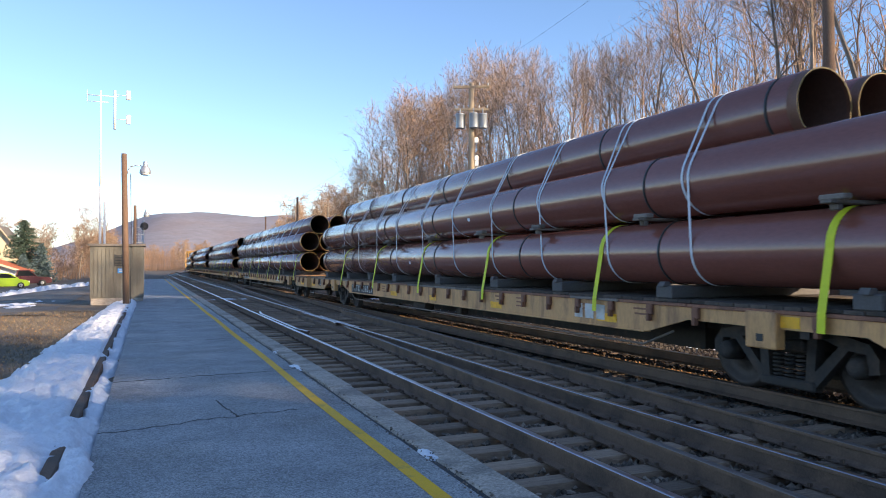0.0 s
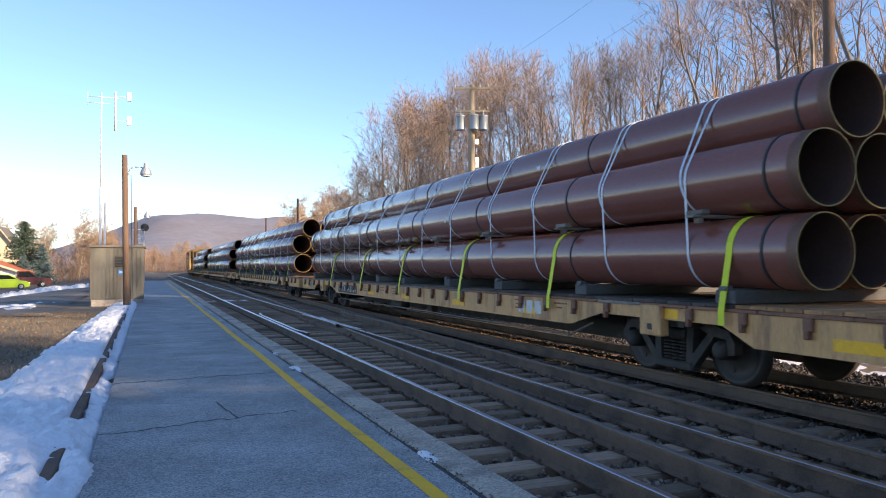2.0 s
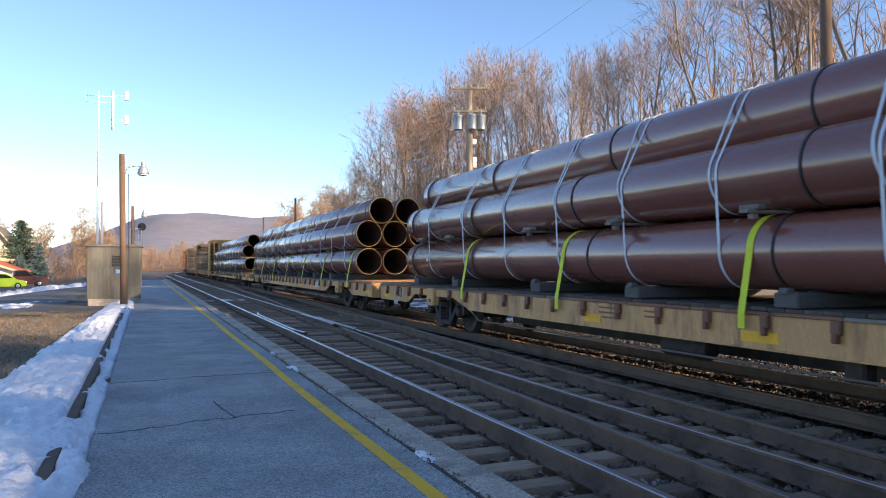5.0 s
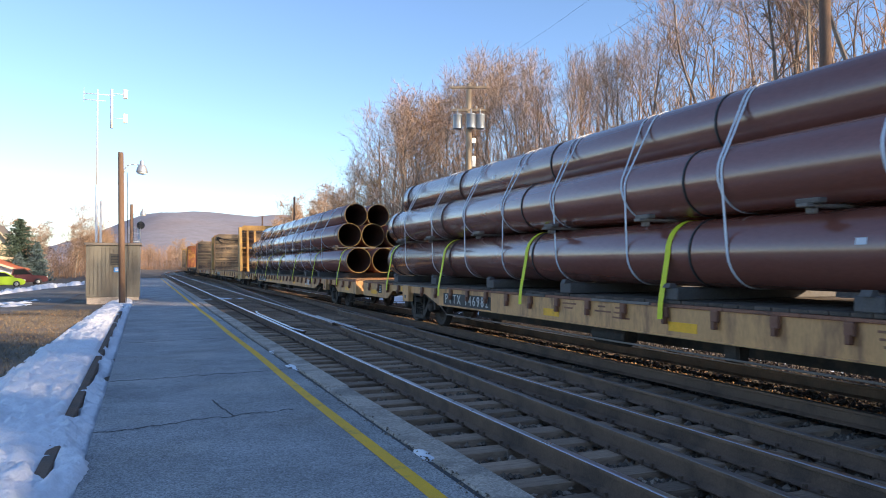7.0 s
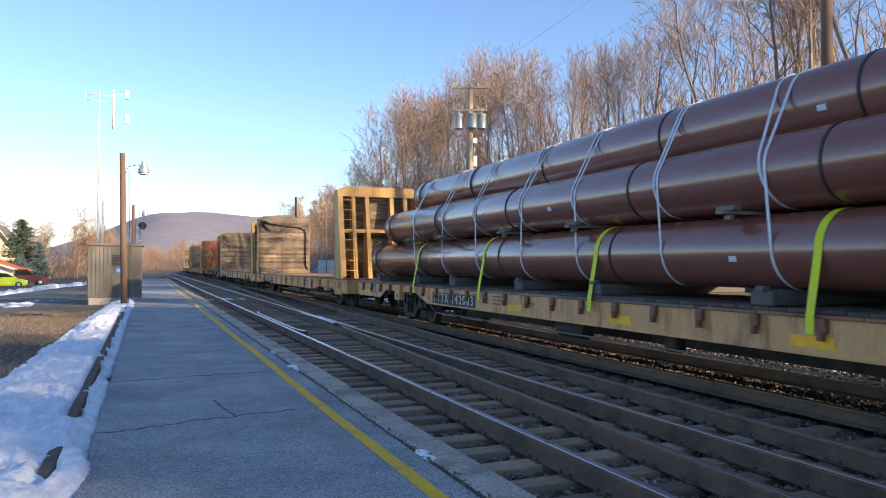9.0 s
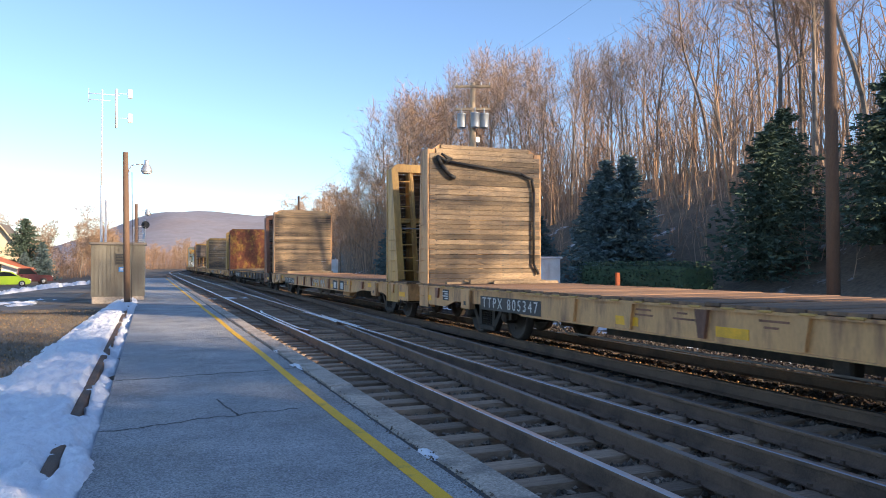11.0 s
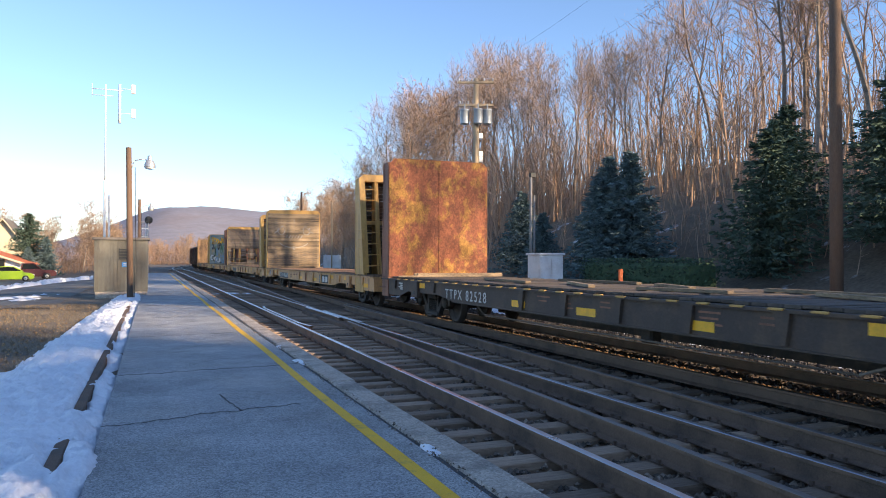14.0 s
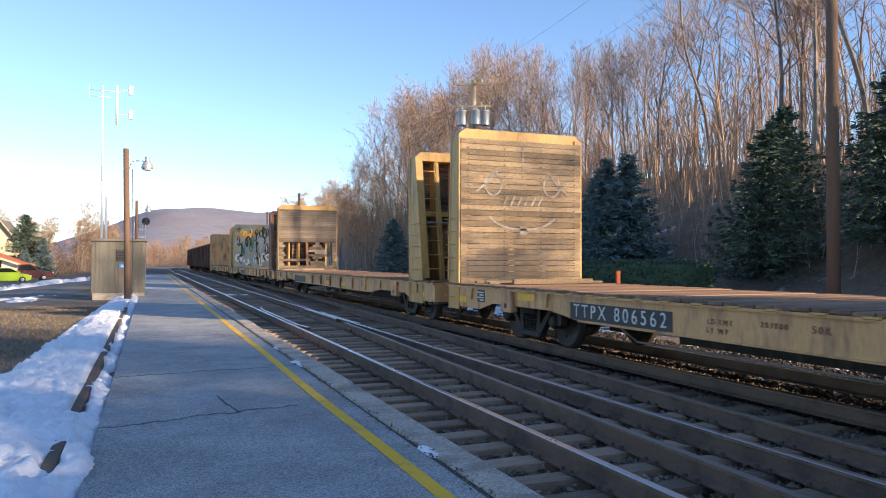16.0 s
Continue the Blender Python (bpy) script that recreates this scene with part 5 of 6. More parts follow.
def saplings(name, areas, seed, label, material):
    """Close-grown young stems with short rising branches, too many to count."""
    r = random.Random(seed)
    vs, fs = [], []
    for x0, x1, y0, y1, n in areas:
        for _ in range(n):
            x, y = r.uniform(x0, x1), r.uniform(y0, y1)
            q = Vector((x, y, ground_z(x, y) - 0.1))
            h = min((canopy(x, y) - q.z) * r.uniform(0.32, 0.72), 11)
            if h < 3:
                continue
            rad = 0.025 + 0.0045 * h * r.uniform(0.7, 1.3)
            way = Vector((r.gauss(0, 0.07), r.gauss(0, 0.07), 1)).normalized()
            for s in range(5):
                way = (way + Vector((r.gauss(0, 0.06), r.gauss(0, 0.06), 0.05))).normalized()
                e = q + way * h / 5
                tube_list(vs, fs, q, e, rad * (1 - 0.18 * s), rad * (0.82 - 0.18 * s), 4)
                for _ in range(0 if s < 1 else 5):
                    b = q.lerp(e, r.random())
                    d = Vector((r.gauss(0, 0.55), r.gauss(0, 0.55), r.uniform(0.5, 1.1))).normalized()
                    c = b + d * h * r.uniform(0.07, 0.16)
                    ribbon_list(vs, fs, b, c, 0.02, 0.012, r)
                    for _ in range(3):
                        g = b.lerp(c, r.uniform(0.4, 1.0))
                        ribbon_list(vs, fs, g, g + (d + Vector((r.gauss(0, 0.5), r.gauss(0, 0.5), r.gauss(0, 0.3)))).normalized() * h * r.uniform(0.04, 0.09), 0.013, 0, r)
                q = e
    return tagged(new(name, data_mesh(name, (vs, fs), material)), label, "saplings", kind="stuff")


saplings("young_woods", ((25, 36, 14, 48, 80), (32, 50, 20, 80, 110), (23, 34, 50, 95, 60)), 61, "dense stand of thin bare young trees", "twigs")
saplings("young_woods", ((25, 44, 16, 70, 80), (21, 30, 52, 90, 60)), 62, "reddish stand of thin bare young trees", "twigs_sunlit")


def brush(name, areas, seed, label, z_of, material="twigs"):
    """Thickets of thin stems, too many to count."""
    r = random.Random(seed)
    vs, fs = [], []
    for x0, x1, y0, y1, n, h0, h1 in areas:
        for _ in range(n):
            x, y = r.uniform(x0, x1), r.uniform(y0, y1)
            p = Vector((x, y, z_of(x, y) - 0.1))
            h = r.uniform(h0, h1)
            lean = Vector((r.gauss(0, 0.16), r.gauss(0, 0.16), 1)).normalized()
            mid = p + lean * h * 0.5
            top = mid + (lean + Vector((r.gauss(0, 0.15), r.gauss(0, 0.15), 0))).normalized() * h * 0.5
            rad = 0.012 + 0.004 * h
            tube_list(vs, fs, p, mid, rad, rad * 0.7, 3)
            tube_list(vs, fs, mid, top, rad * 0.7, rad * 0.25, 3)
            for _ in range(4):
                q = mid.lerp(top, r.random())
                e = q + Vector((r.gauss(0, 0.5), r.gauss(0, 0.5), r.uniform(0.2, 0.9))).normalized() * h * r.uniform(0.15, 0.32)
                tube_list(vs, fs, q, e, rad * 0.4, rad * 0.15, 3)
    return tagged(new(name, data_mesh(name, (vs, fs), material)), label, "brush", kind="stuff")


brush("slope_brush", ((20, 30, 5, 60, 900, 0.8, 2.4), (26, 48, 5, 90, 1400, 1.5, 5.0), (19, 40, 60, 180, 1000, 2.0, 6.0), (40, 62, 10, 120, 500, 4.0, 9.0), (19, 30, 44, 80, 900, 3.0, 8.0)), 31, "tangled brown undergrowth on the wooded slope", ground_z)
brush("far_brush", ((-50, -4, 120, 175, 1300, 1.5, 5.0), (-20, 26, 260, 340, 1500, 3.0, 9.0)), 32, "sunlit reddish brush beyond the lot", lambda x, y: low(x), "twigs_sunlit")


def spruce_mesh(seed, height, rad, full=False):
    r = random.Random(seed)
    vs, fs = [], []
    z = 1.2 if full else 0.25
    while z < height * 0.985:
        f = z / height
        R = rad * ((1 - f ** 2.4) ** 0.8 if full else (1 - f) ** 0.85) * r.uniform(0.85, 1.1) + 0.05
        for k in range(max(5, int(13 * (1 - f) + 5))):
            a = r.uniform(0, math.tau)
            L = R * r.uniform(0.7, 1.08)
            d = Vector((math.cos(a), math.sin(a), 0))
            s = Vector((-d.y, d.x, 0))
            base = Vector((0, 0, z + r.uniform(-0.1, 0.1)))
            n = 4
            prev = None
            for j in range(n + 1):
                g = j / n
                c = base + d * (L * g) + Vector((0, 0, -0.22 * L * g + 0.16 * L * g * g))
                # tufts hang and spread from the bough
                for _ in range(6):
                    i = len(vs)
                    w = 0.12 + 0.09 * (1 - g)
                    off = s * r.uniform(-0.26, 0.26) * (0.4 + L * 0.5) * (1 - 0.6 * g) + Vector((0, 0, r.uniform(-0.10, 0.08)))
                    t = (d * r.uniform(0.5, 1.0) + s * r.uniform(-0.8, 0.8) + Vector((0, 0, r.uniform(-0.5, 0.35)))).normalized() * r.uniform(0.20, 0.38)
                    u = t.cross(Vector((r.gauss(0, 1), r.gauss(0, 1), r.gauss(0, 1)))).normalized() * w * 0.45
                    p = c + off
                    vs.extend((tuple(p - u), tuple(p + u), tuple(p + t)))
                    fs.append((i, i + 1, i + 2))
        z += 0.19 + 0.07 * (1 - f)
    return vs, fs


SPRUCES = []
for k, (h, rr) in enumerate(((6.5, 2.7), (7.5, 3.3), (6.0, 2.5), (7.5, 2.6))):
    tv = ([], [])
    tube_list(tv[0], tv[1], Vector((0, 0, -0.3)), Vector((0, 0, h * 0.95)), 0.13, 0.02, 7)
    sp = spruce_mesh(200 + k, h, rr, k == 3)
    SPRUCES.append((data_mesh("trunk", tv, "bark"), data_mesh("crown", sp, "needles"), data_mesh("crown", sp, "needles_green")))


def spruce(kind, x, y, scale, turn, green=False, z=None):
    t = tagged(empty("spruce_tree"), "dark green spruce with dense boughs" if green else "blue-green spruce with dense drooping boughs", "tree", "spruces")
    t.matrix_basis = pose(x, y, ground_z(x, y) if z is None else z, 0, 0, turn) @ Matrix.Diagonal((scale, scale, scale, 1))
    child("trunk", SPRUCES[kind][0], t)
    child("crown", SPRUCES[kind][2 if green else 1], t)


for kind, x, y, s, g in ((0, 19.0, 28.2, 0.86, False), (2, 19.3, 27.0, 0.92, False), (2, 20.2, 31.0, 0.72, False), (0, 18.6, 33.5, 0.55, False), (1, 19.5, 37.5, 0.62, False), (2, 21.0, 40.5, 0.62, True), (1, 20.0, 19.9, 0.72, True), (3, 22.6, 21.6, 0.66, True), (3, 20.6, 15.6, 0.78, True), (1, 23.4, 17.2, 0.62, True), (1, 20.5, 11.8, 0.78, True), (0, 17.0, 53.2, 0.74, False), (2, 18.5, 57.0, 0.70, False), (1, 22.0, 8.0, 0.8, True)):
    spruce(kind, x, y, s, rw.uniform(0, 360), g)
for k in range(3):            # unseen evergreens added behind the camera to shade the platform
    spruce(k % 3, 22.5 + (k * 5 % 8), -18.5 - k * 2.4, 1.25 + 0.2 * (k % 3), k * 50, True)
spruce(3, -15.2, 112, 1.1, 40, True, -0.7)
spruce(0, -12.9, 110, 0.80, 80, False, -0.7)
spruce(1, -14.6, 107, 0.52, 10, False, -0.7)

for x, y, s in ((-9.3, 121, 1.15), (-13.5, 126, 0.95), (-17.5, 131, 1.0), (-6.0, 128, 0.9), (-22, 128, 0.9)):
    bare_tree(7 if s > 1 else 6, x, y, s * 10, x * 40, -0.7, "spreading sunlit bare tree beyond the lot")

# clipped hedge
bm = bmesh.new()
rh = random.Random(4)
for i in range(18):
    for j in range(6):
        for k in range(5):
            if 0 < i < 17 and 0 < j < 5 and k < 4:
                continue
            c = Vector((15.5 + j * 0.26, 18.8 + i * 0.345, -0.3 + k * 0.42))
            for _ in range(26):
                p = c + Vector((rh.uniform(-0.17, 0.17), rh.uniform(-0.2, 0.2), rh.uniform(-0.24, 0.2)))
                u = Vector((rh.gauss(0, 1), rh.gauss(0, 1), rh.gauss(0, 1))).normalized() * 0.06
                w = u.orthogonal().normalized() * 0.04
                bm.faces.new([bm.verts.new(p + q) for q in (-u, w, u, -w)])
hd = tagged(part("hedge", bm, "hedge"), "dense clipped dark green hedge beside the line", "hedge")
bm = bmesh.new()
box(bm, (15.52, 18.8, -0.5), (16.75, 24.75, 1.42), 0.1)
part("hedge_core", bm, "hedge", hd)

# ---- poles, lamps, huts, vehicles ----
M["pole_wood"] = mat("weathered_pole", (0.17, 0.105, 0.07), 0.9, 0, 0.3, 2, 30, 0.5, (0.09, 0.075, 0.06), 0.7, 1.0, stretch=(3, 3, 0.3))
M["pole_pale"] = mat("pale_pole", (0.42, 0.33, 0.22), 0.9, 0, 0.25, 2, 30, 0.4, (0.22, 0.17, 0.12), 0.6, 1.0, stretch=(3, 3, 0.3))
M["galv"] = mat("galvanised_steel", (0.46, 0.48, 0.5), 0.45, 0.6, 0.15, 3, 30, 0.1)
M["white_paint"] = mat("white_paint", (0.74, 0.74, 0.73), 0.55, 0, 0.08, 2, 30, 0.1, (0.5, 0.48, 0.45), 0.5, 1.5)
M["transformer"] = mat("transformer_grey", (0.36, 0.40, 0.44), 0.4, 0.3, 0.15, 3, 30, 0.1)
M["cladding"] = mat("grey_green_cladding", (0.165, 0.155, 0.125), 0.85, 0, 0.25, 1.2, 25, 0.3, (0.12, 0.10, 0.075), 0.6, 0.9, stretch=(2, 2, 0.4), island=0.12)
M["sign_blue"] = mat("blue_sign", (0.04, 0.22, 0.55), 0.5, 0, 0.1, 4, 40, 0.05)
M["orange_paint"] = mat("orange_stake_paint", (0.62, 0.13, 0.03), 0.6, 0, 0.15, 4, 40, 0.1)
M["roof_orange"] = mat("orange_roof", (0.55, 0.16, 0.06), 0.7, 0, 0.15, 1, 12, 0.2, (0.35, 0.1, 0.05), 0.4, 1)
M["roof_grey"] = mat("grey_shingle", (0.17, 0.15, 0.13), 0.9, 0, 0.2, 1, 12, 0.3)
M["cream"] = mat("cream_trim", (0.62, 0.52, 0.36), 0.7, 0, 0.1, 1, 20, 0.1)
M["car_lime"] = mat("lime_car_paint", (0.42, 0.62, 0.02), 0.3, 0, 0.05, 1, 20, 0.0, coat=0.6)
M["car_red"] = mat("dark_red_car_paint", (0.075, 0.012, 0.015), 0.3, 0, 0.05, 1, 20, 0.0, coat=0.6)
glass = bpy.data.materials.new("car_glass")
glass.use_nodes = True
glass.node_tree.nodes["Principled BSDF"].inputs["Base Color"].default_value = (0.015, 0.018, 0.02, 1)
glass.node_tree.nodes["Principled BSDF"].inputs["Roughness"].default_value = 0.05
M["glass"] = glass


def platform_lamp(x, y, lean=0.0):
    t = tagged(empty("street_lamp", pose(x, y, -0.3)), "wooden pole with a curved arm and grey lamp", "lamp", "platform lamps")
    bm = bmesh.new()
    tube(bm, (0, 0, 0), (lean, 0, 6.0), 0.125, 0.10, 12)
    part("pole", bm, "pole_wood", t)
    bm = bmesh.new()
    pts = [(0.12, -0.02, 5.25), (0.15, -0.02, 5.40), (0.22, -0.02, 5.51), (0.36, -0.02, 5.56), (0.56, -0.02, 5.57), (0.72, -0.02, 5.54)]
    run(bm, [(p[0] + lean, p[1], p[2]) for p in pts], 0.022)
    part("arm", bm, "galv", t)
    hx = 0.74 + lean
    bm = bmesh.new()
    lathe(bm, [(5.74, 0.04), (5.72, 0.08), (5.56, 0.09), (5.54, 0.13), (5.42, 0.19), (5.32, 0.21), (5.28, 0.20)], 2, (hx, -0.02, 0), 18)
    smooth(part("lamp_head", bm, "galv", t, "grey metal lamp housing"))
    bm = bmesh.new()
    lathe(bm, [(5.28, 0.18), (5.23, 0.16), (5.21, 0.09), (5.205, 0.01)], 2, (hx, -0.02, 0), 18)
    smooth(part("lens", bm, "white_paint", t, "cloudy lamp lens"))
    bm = bmesh.new()
    run(bm, [(0.13, -0.1, 5.25), (0.16, -0.1, 3.2), (0.14, -0.1, 0.4)], 0.012)
    part("cable", bm, "black", t)


platform_lamp(-0.72, 30.2, -0.10)
platform_lamp(-0.8, 56.0, 0.0)

# hut
hut = tagged(empty("equipment_hut", pose(-2.22, 34.2, -0.15)), "small grey-green board-clad hut with a flat roof", "hut")
for nm, lo, hi in (("front", (0, 0), (2.08, 0.04)), ("back", (0, 1.96), (2.08, 2.0)), ("side", (0, 0.04), (0.04, 1.96)), ("side", (2.04, 0.04), (2.08, 1.96))):
    bm = bmesh.new()
    box(bm, (*lo, 0.32), (*hi, 2.48))
    part("wall", bm, "cladding", hut)
rb = random.Random(5)
for k in range(14):
    bm = bmesh.new()
    x = k * 2.08 / 14
    box(bm, (x + 0.006, -0.02 + rb.uniform(-0.004, 0.004), 0.30), (x + 2.08 / 14 - 0.006, -0.0, 2.47))
    part("board", bm, "cladding", hut)
bm = bmesh.new()
box(bm, (0.03, 0.0, 0), (2.05, 1.98, 0.31), 0.02)
part("base", bm, "concrete", hut)
bm = bmesh.new()
box(bm, (-0.08, -0.1, 2.48), (2.16, 2.1, 2.58), 0.01)
part("roof", bm, "roof_grey", hut)
bm = bmesh.new()
for k in range(7):
    box(bm, (0.96, -0.05, 1.66 + k * 0.065), (1.36, -0.022, 1.70 + k * 0.065))
box(bm, (0.94, -0.035, 1.62), (0.965, -0.02, 2.14)); box(bm, (1.355, -0.035, 1.62), (1.38, -0.02, 2.14))
part("louvre", bm, "panel_black", hut, "dark louvred vent")
bm = bmesh.new()
box(bm, (1.06, -0.03, 1.34), (1.34, -0.021, 1.54), 0.004)
sg = part("sign", bm, "sign_blue", hut, "small blue sign")
bm = bmesh.new()
for k in range(2):
    box(bm, (1.12, -0.034, 1.40 + k * 0.06), (1.28, -0.03, 1.43 + k * 0.06))
part("sign_lines", bm, "white", sg)

# radio mast behind the hut
mast = tagged(empty("radio_mast", pose(-3.55, 66.0, -0.3)), "tall thin white radio mast with antennas", "mast")
bm = bmesh.new()
tube(bm, (0, 0, 0), (0, 0, 8.2), 0.10, 0.10, 10)
part("lower_pole", bm, "white_paint", mast)
bm = bmesh.new()
tube(bm, (0, 0, 8.2), (0, 0, 16.0), 0.065, 0.05, 10)
part("upper_pole", bm, "white_paint", mast)
bm = bmesh.new()
tube(bm, (0.33, 0, 0), (0.33, 0, 7.0), 0.09, 0.09, 10)
part("side_pole", bm, "white_paint", mast)
bm = bmesh.new()
run(bm, [(-1.0, 0, 15.6), (1.3, 0, 15.6)], 0.03)
run(bm, [(-1.0, 0, 15.1), (0.6, 0, 15.1)], 0.025)
tube(bm, (-1.0, 0, 14.9), (-1.0, 0, 16.0), 0.02, n=6)
tube(bm, (1.05, 0, 12.9), (1.05, 0, 16.1), 0.10, 0.10, 8)
for z in (13.4, 15.4):
    box(bm, (1.9, -0.1, z), (2.25, 0.1, z + 0.75), 0.04)
    tube(bm, (1.05, 0, z + 0.35), (2.0, 0, z + 0.35), 0.02, n=5)
part("antenna", bm, "white_paint", mast, "white antenna elements")

# railway signal with a ladder
sig = tagged(empty("railway_signal", pose(-0.3, 62.0, -0.2)), "grey signal mast with ladder and round head", "signal")
bm = bmesh.new()
tube(bm, (0, 0, 0), (0, 0, 5.2), 0.09, 0.08, 10)
part("mast", bm, "galv", sig)
bm = bmesh.new()
lathe(bm, [(-0.05, 0.28), (0.0, 0.30), (0.03, 0.28)], 1, (0.08, -0.15, 4.75), 20)
for dz in (0.15, -0.1):
    lathe(bm, [(-0.30, 0.1), (-0.05, 0.1)], 1, (0.08, -0.15, 4.75 + dz), 12)
part("signal_head", bm, "panel_black", sig, "black round signal head")
bm = bmesh.new()
for x in (-0.55, -0.15):
    tube(bm, (x, 0.2, 0), (x, 0.2, 4.7), 0.025, n=6)
for k in range(15):
    tube(bm, (-0.55, 0.2, 0.3 + k * 0.3), (-0.15, 0.2, 0.3 + k * 0.3), 0.016, n=5)
part("ladder", bm, "white_paint", sig, "white steel ladder")
bm = bmesh.new()
for z in (3.6, 4.1, 4.6):
    run(bm, [(-0.75, -0.2, z), (0.05, -0.2, z), (0.05, 0.45, z), (-0.75, 0.45, z), (-0.75, -0.2, z)], 0.018, 5)
for x in (-0.75, 0.05):
    for y in (-0.2, 0.45):
        tube(bm, (x, y, 3.5), (x, y, 4.65), 0.018, n=5)
box(bm, (-0.75, -0.2, 3.46), (0.05, 0.45, 3.52))
part("platform_cage", bm, "white_paint", sig, "white steel cage")


def utility_pole(x, y, top, r, pale=False):
    g = ground_z(x, y)
    t = tagged(empty("utility_pole", pose(x, y, 0)), "tall weathered wooden utility pole", "pole", "utility poles")
    bm = bmesh.new()
    tube(bm, (0, 0, g - 0.3), (0, 0, top), r, r * 0.72, 14)
    part("pole", bm, "pole_pale" if pale else "pole_wood", t)
    return t


p = utility_pole(16.6, 37.4, 11.5, 0.19, True)
p["label"] = "pale wooden utility pole with crossarms and three transformers"
for z, half in ((11.2, 1.0), (9.95, 0.95)):
    bm = bmesh.new()
    m = Matrix.Rotation(radians(-24), 4, "Z")
    box(bm, (-half, -0.16, z), (half, -0.05, z + 0.13), 0.01, m)
    part("crossarm", bm, "pole_pale", p)
    for x in (-half + 0.08, -half * 0.45, half * 0.45, half - 0.08):
        bm = bmesh.new()
        c = m @ Vector((x, -0.1, z + 0.13))
        lathe(bm, [(0, 0.02), (0.05, 0.05), (0.1, 0.03), (0.15, 0.045), (0.18, 0.01)], 2, c, 8)
        part("insulator", bm, "galv", p)
for x, y in ((-0.62, -0.25), (0.12, -0.42), (0.62, -0.2)):
    bm = bmesh.new()
    c = Matrix.Rotation(radians(-24), 4, "Z") @ Vector((x, y, 8.95))
    lathe(bm, [(0, 0.2), (0.02, 0.24), (0.72, 0.24), (0.75, 0.26), (0.8, 0.25), (0.83, 0.06)], 2, c, 16)
    tube(bm, c + Vector((0, 0, 0.8)), c + Vector((0, 0, 1.1)), 0.04, 0.03, 8)
    smooth(part("transformer", bm, "transformer", p, "grey pole-mounted transformer can"))
for z in (8.2, 7.2, 6.9):
    bm = bmesh.new()
    box(bm, (0.12, -0.12, z), (0.36, 0.12, z + 0.3), 0.02)
    part("bracket", bm, "galv", p)
utility_pole(16.85, 14.5, 13.5, 0.175)
utility_pole(17.8, 95.0, 10.2, 0.17)
utility_pole(18.6, 128.0, 9.8, 0.17)
for k, (dx, z) in enumerate(((-0.8, 11.4), (0.0, 10.1))):
    bm = bmesh.new()
    for (x0, y0, z0), (x1, y1, z1) in (((16.85, 14.5, z + 1.6), (16.6, 37.4, z)), ((16.6, 37.4, z), (17.8, 95.0, z - 1.6)), ((16.85, 14.5, z + 1.6), (17.0, -30.0, z + 2.4))):
        pts = []
        for j in range(13):
            f = j / 12
            pts.append((x0 + (x1 - x0) * f + dx, y0 + (y1 - y0) * f, z0 + (z1 - z0) * f - 1.6 * f * (1 - f) - 0.15))
        run(bm, pts, 0.004, 4)
    tagged(part("overhead_wire", bm, "black"), "thin black overhead wire between utility poles", "wire", "overhead wires")

# signal cabinet, thin post, stake, sign, far posts
cab = tagged(empty("signal_cabinet", pose(11.75, 21.4, -0.45)), "white steel trackside cabinet with double doors", "cabinet")
bm = bmesh.new()
box(bm, (0, 0, 0.1), (0.9, 0.8, 2.12), 0.02)
part("body", bm, "white_paint", cab)
bm = bmesh.new()
box(bm, (-0.05, -0.06, 2.12), (0.95, 0.86, 2.19), 0.015)
part("roof", bm, "white_paint", cab)
for x in (0.03, 0.46):
    bm = bmesh.new()
    box(bm, (x, -0.022, 0.25), (x + 0.41, -0.002, 2.05), 0.008)
    d = part("door", bm, "white_paint", cab)
    bm = bmesh.new()
    box(bm, (x + (0.33 if x < 0.2 else 0.04), -0.05, 1.05), (x + (0.37 if x < 0.2 else 0.08), -0.02, 1.25), 0.006)
    part("handle", bm, "galv", d)
bm = bmesh.new()
box(bm, (-0.02, -0.03, -0.1), (0.92, 0.83, 0.1))
part("base", bm, "concrete", cab)
post = tagged(empty("metal_post", pose(13.0, 24.3, -0.5)), "thin grey metal post behind the cabinet", "post")
bm = bmesh.new()
tube(bm, (0, 0, 0), (0, 0, 5.2), 0.055, 0.05, 8)
tube(bm, (0.14, 0, 0), (0.14, 0, 4.4), 0.04, 0.04, 8)
part("tube", bm, "galv_iron", post)
bm = bmesh.new()
box(bm, (-0.05, -0.06, 5.05), (0.2, 0.06, 5.22), 0.02)
part("cap_box", bm, "black", post)
bm = bmesh.new()
box(bm, (11.93, 17.2, -0.45), (12.05, 17.27, 1.26), 0.01)
tagged(part("marker_stake", bm, "orange_paint"), "thin orange marker stake beside the track", "stake")
sgn = tagged(empty("trackside_sign", pose(13.6, 62.5, -0.5)), "white rectangular sign board on two posts", "sign")
bm = bmesh.new()
box(bm, (0, 0, 1.2), (1.5, 0.04, 2.4), 0.01)
part("board", bm, "white_paint", sgn)
for x in (0.2, 1.3):
    bm = bmesh.new()
    tube(bm, (x, 0.07, 0), (x, 0.07, 2.5), 0.04, n=7)
    part("post", bm, "galv", sgn)
for x, y, h in ((14.2, 62.0, 6.4), (15.0, 80.0, 5.0)):
    bm = bmesh.new()
    tube(bm, (x, y, -0.6), (x, y, h), 0.06, 0.05, 8)
    tagged(part("metal_post", bm, "pole_pale"), "thin pale post standing beside the track", "post")

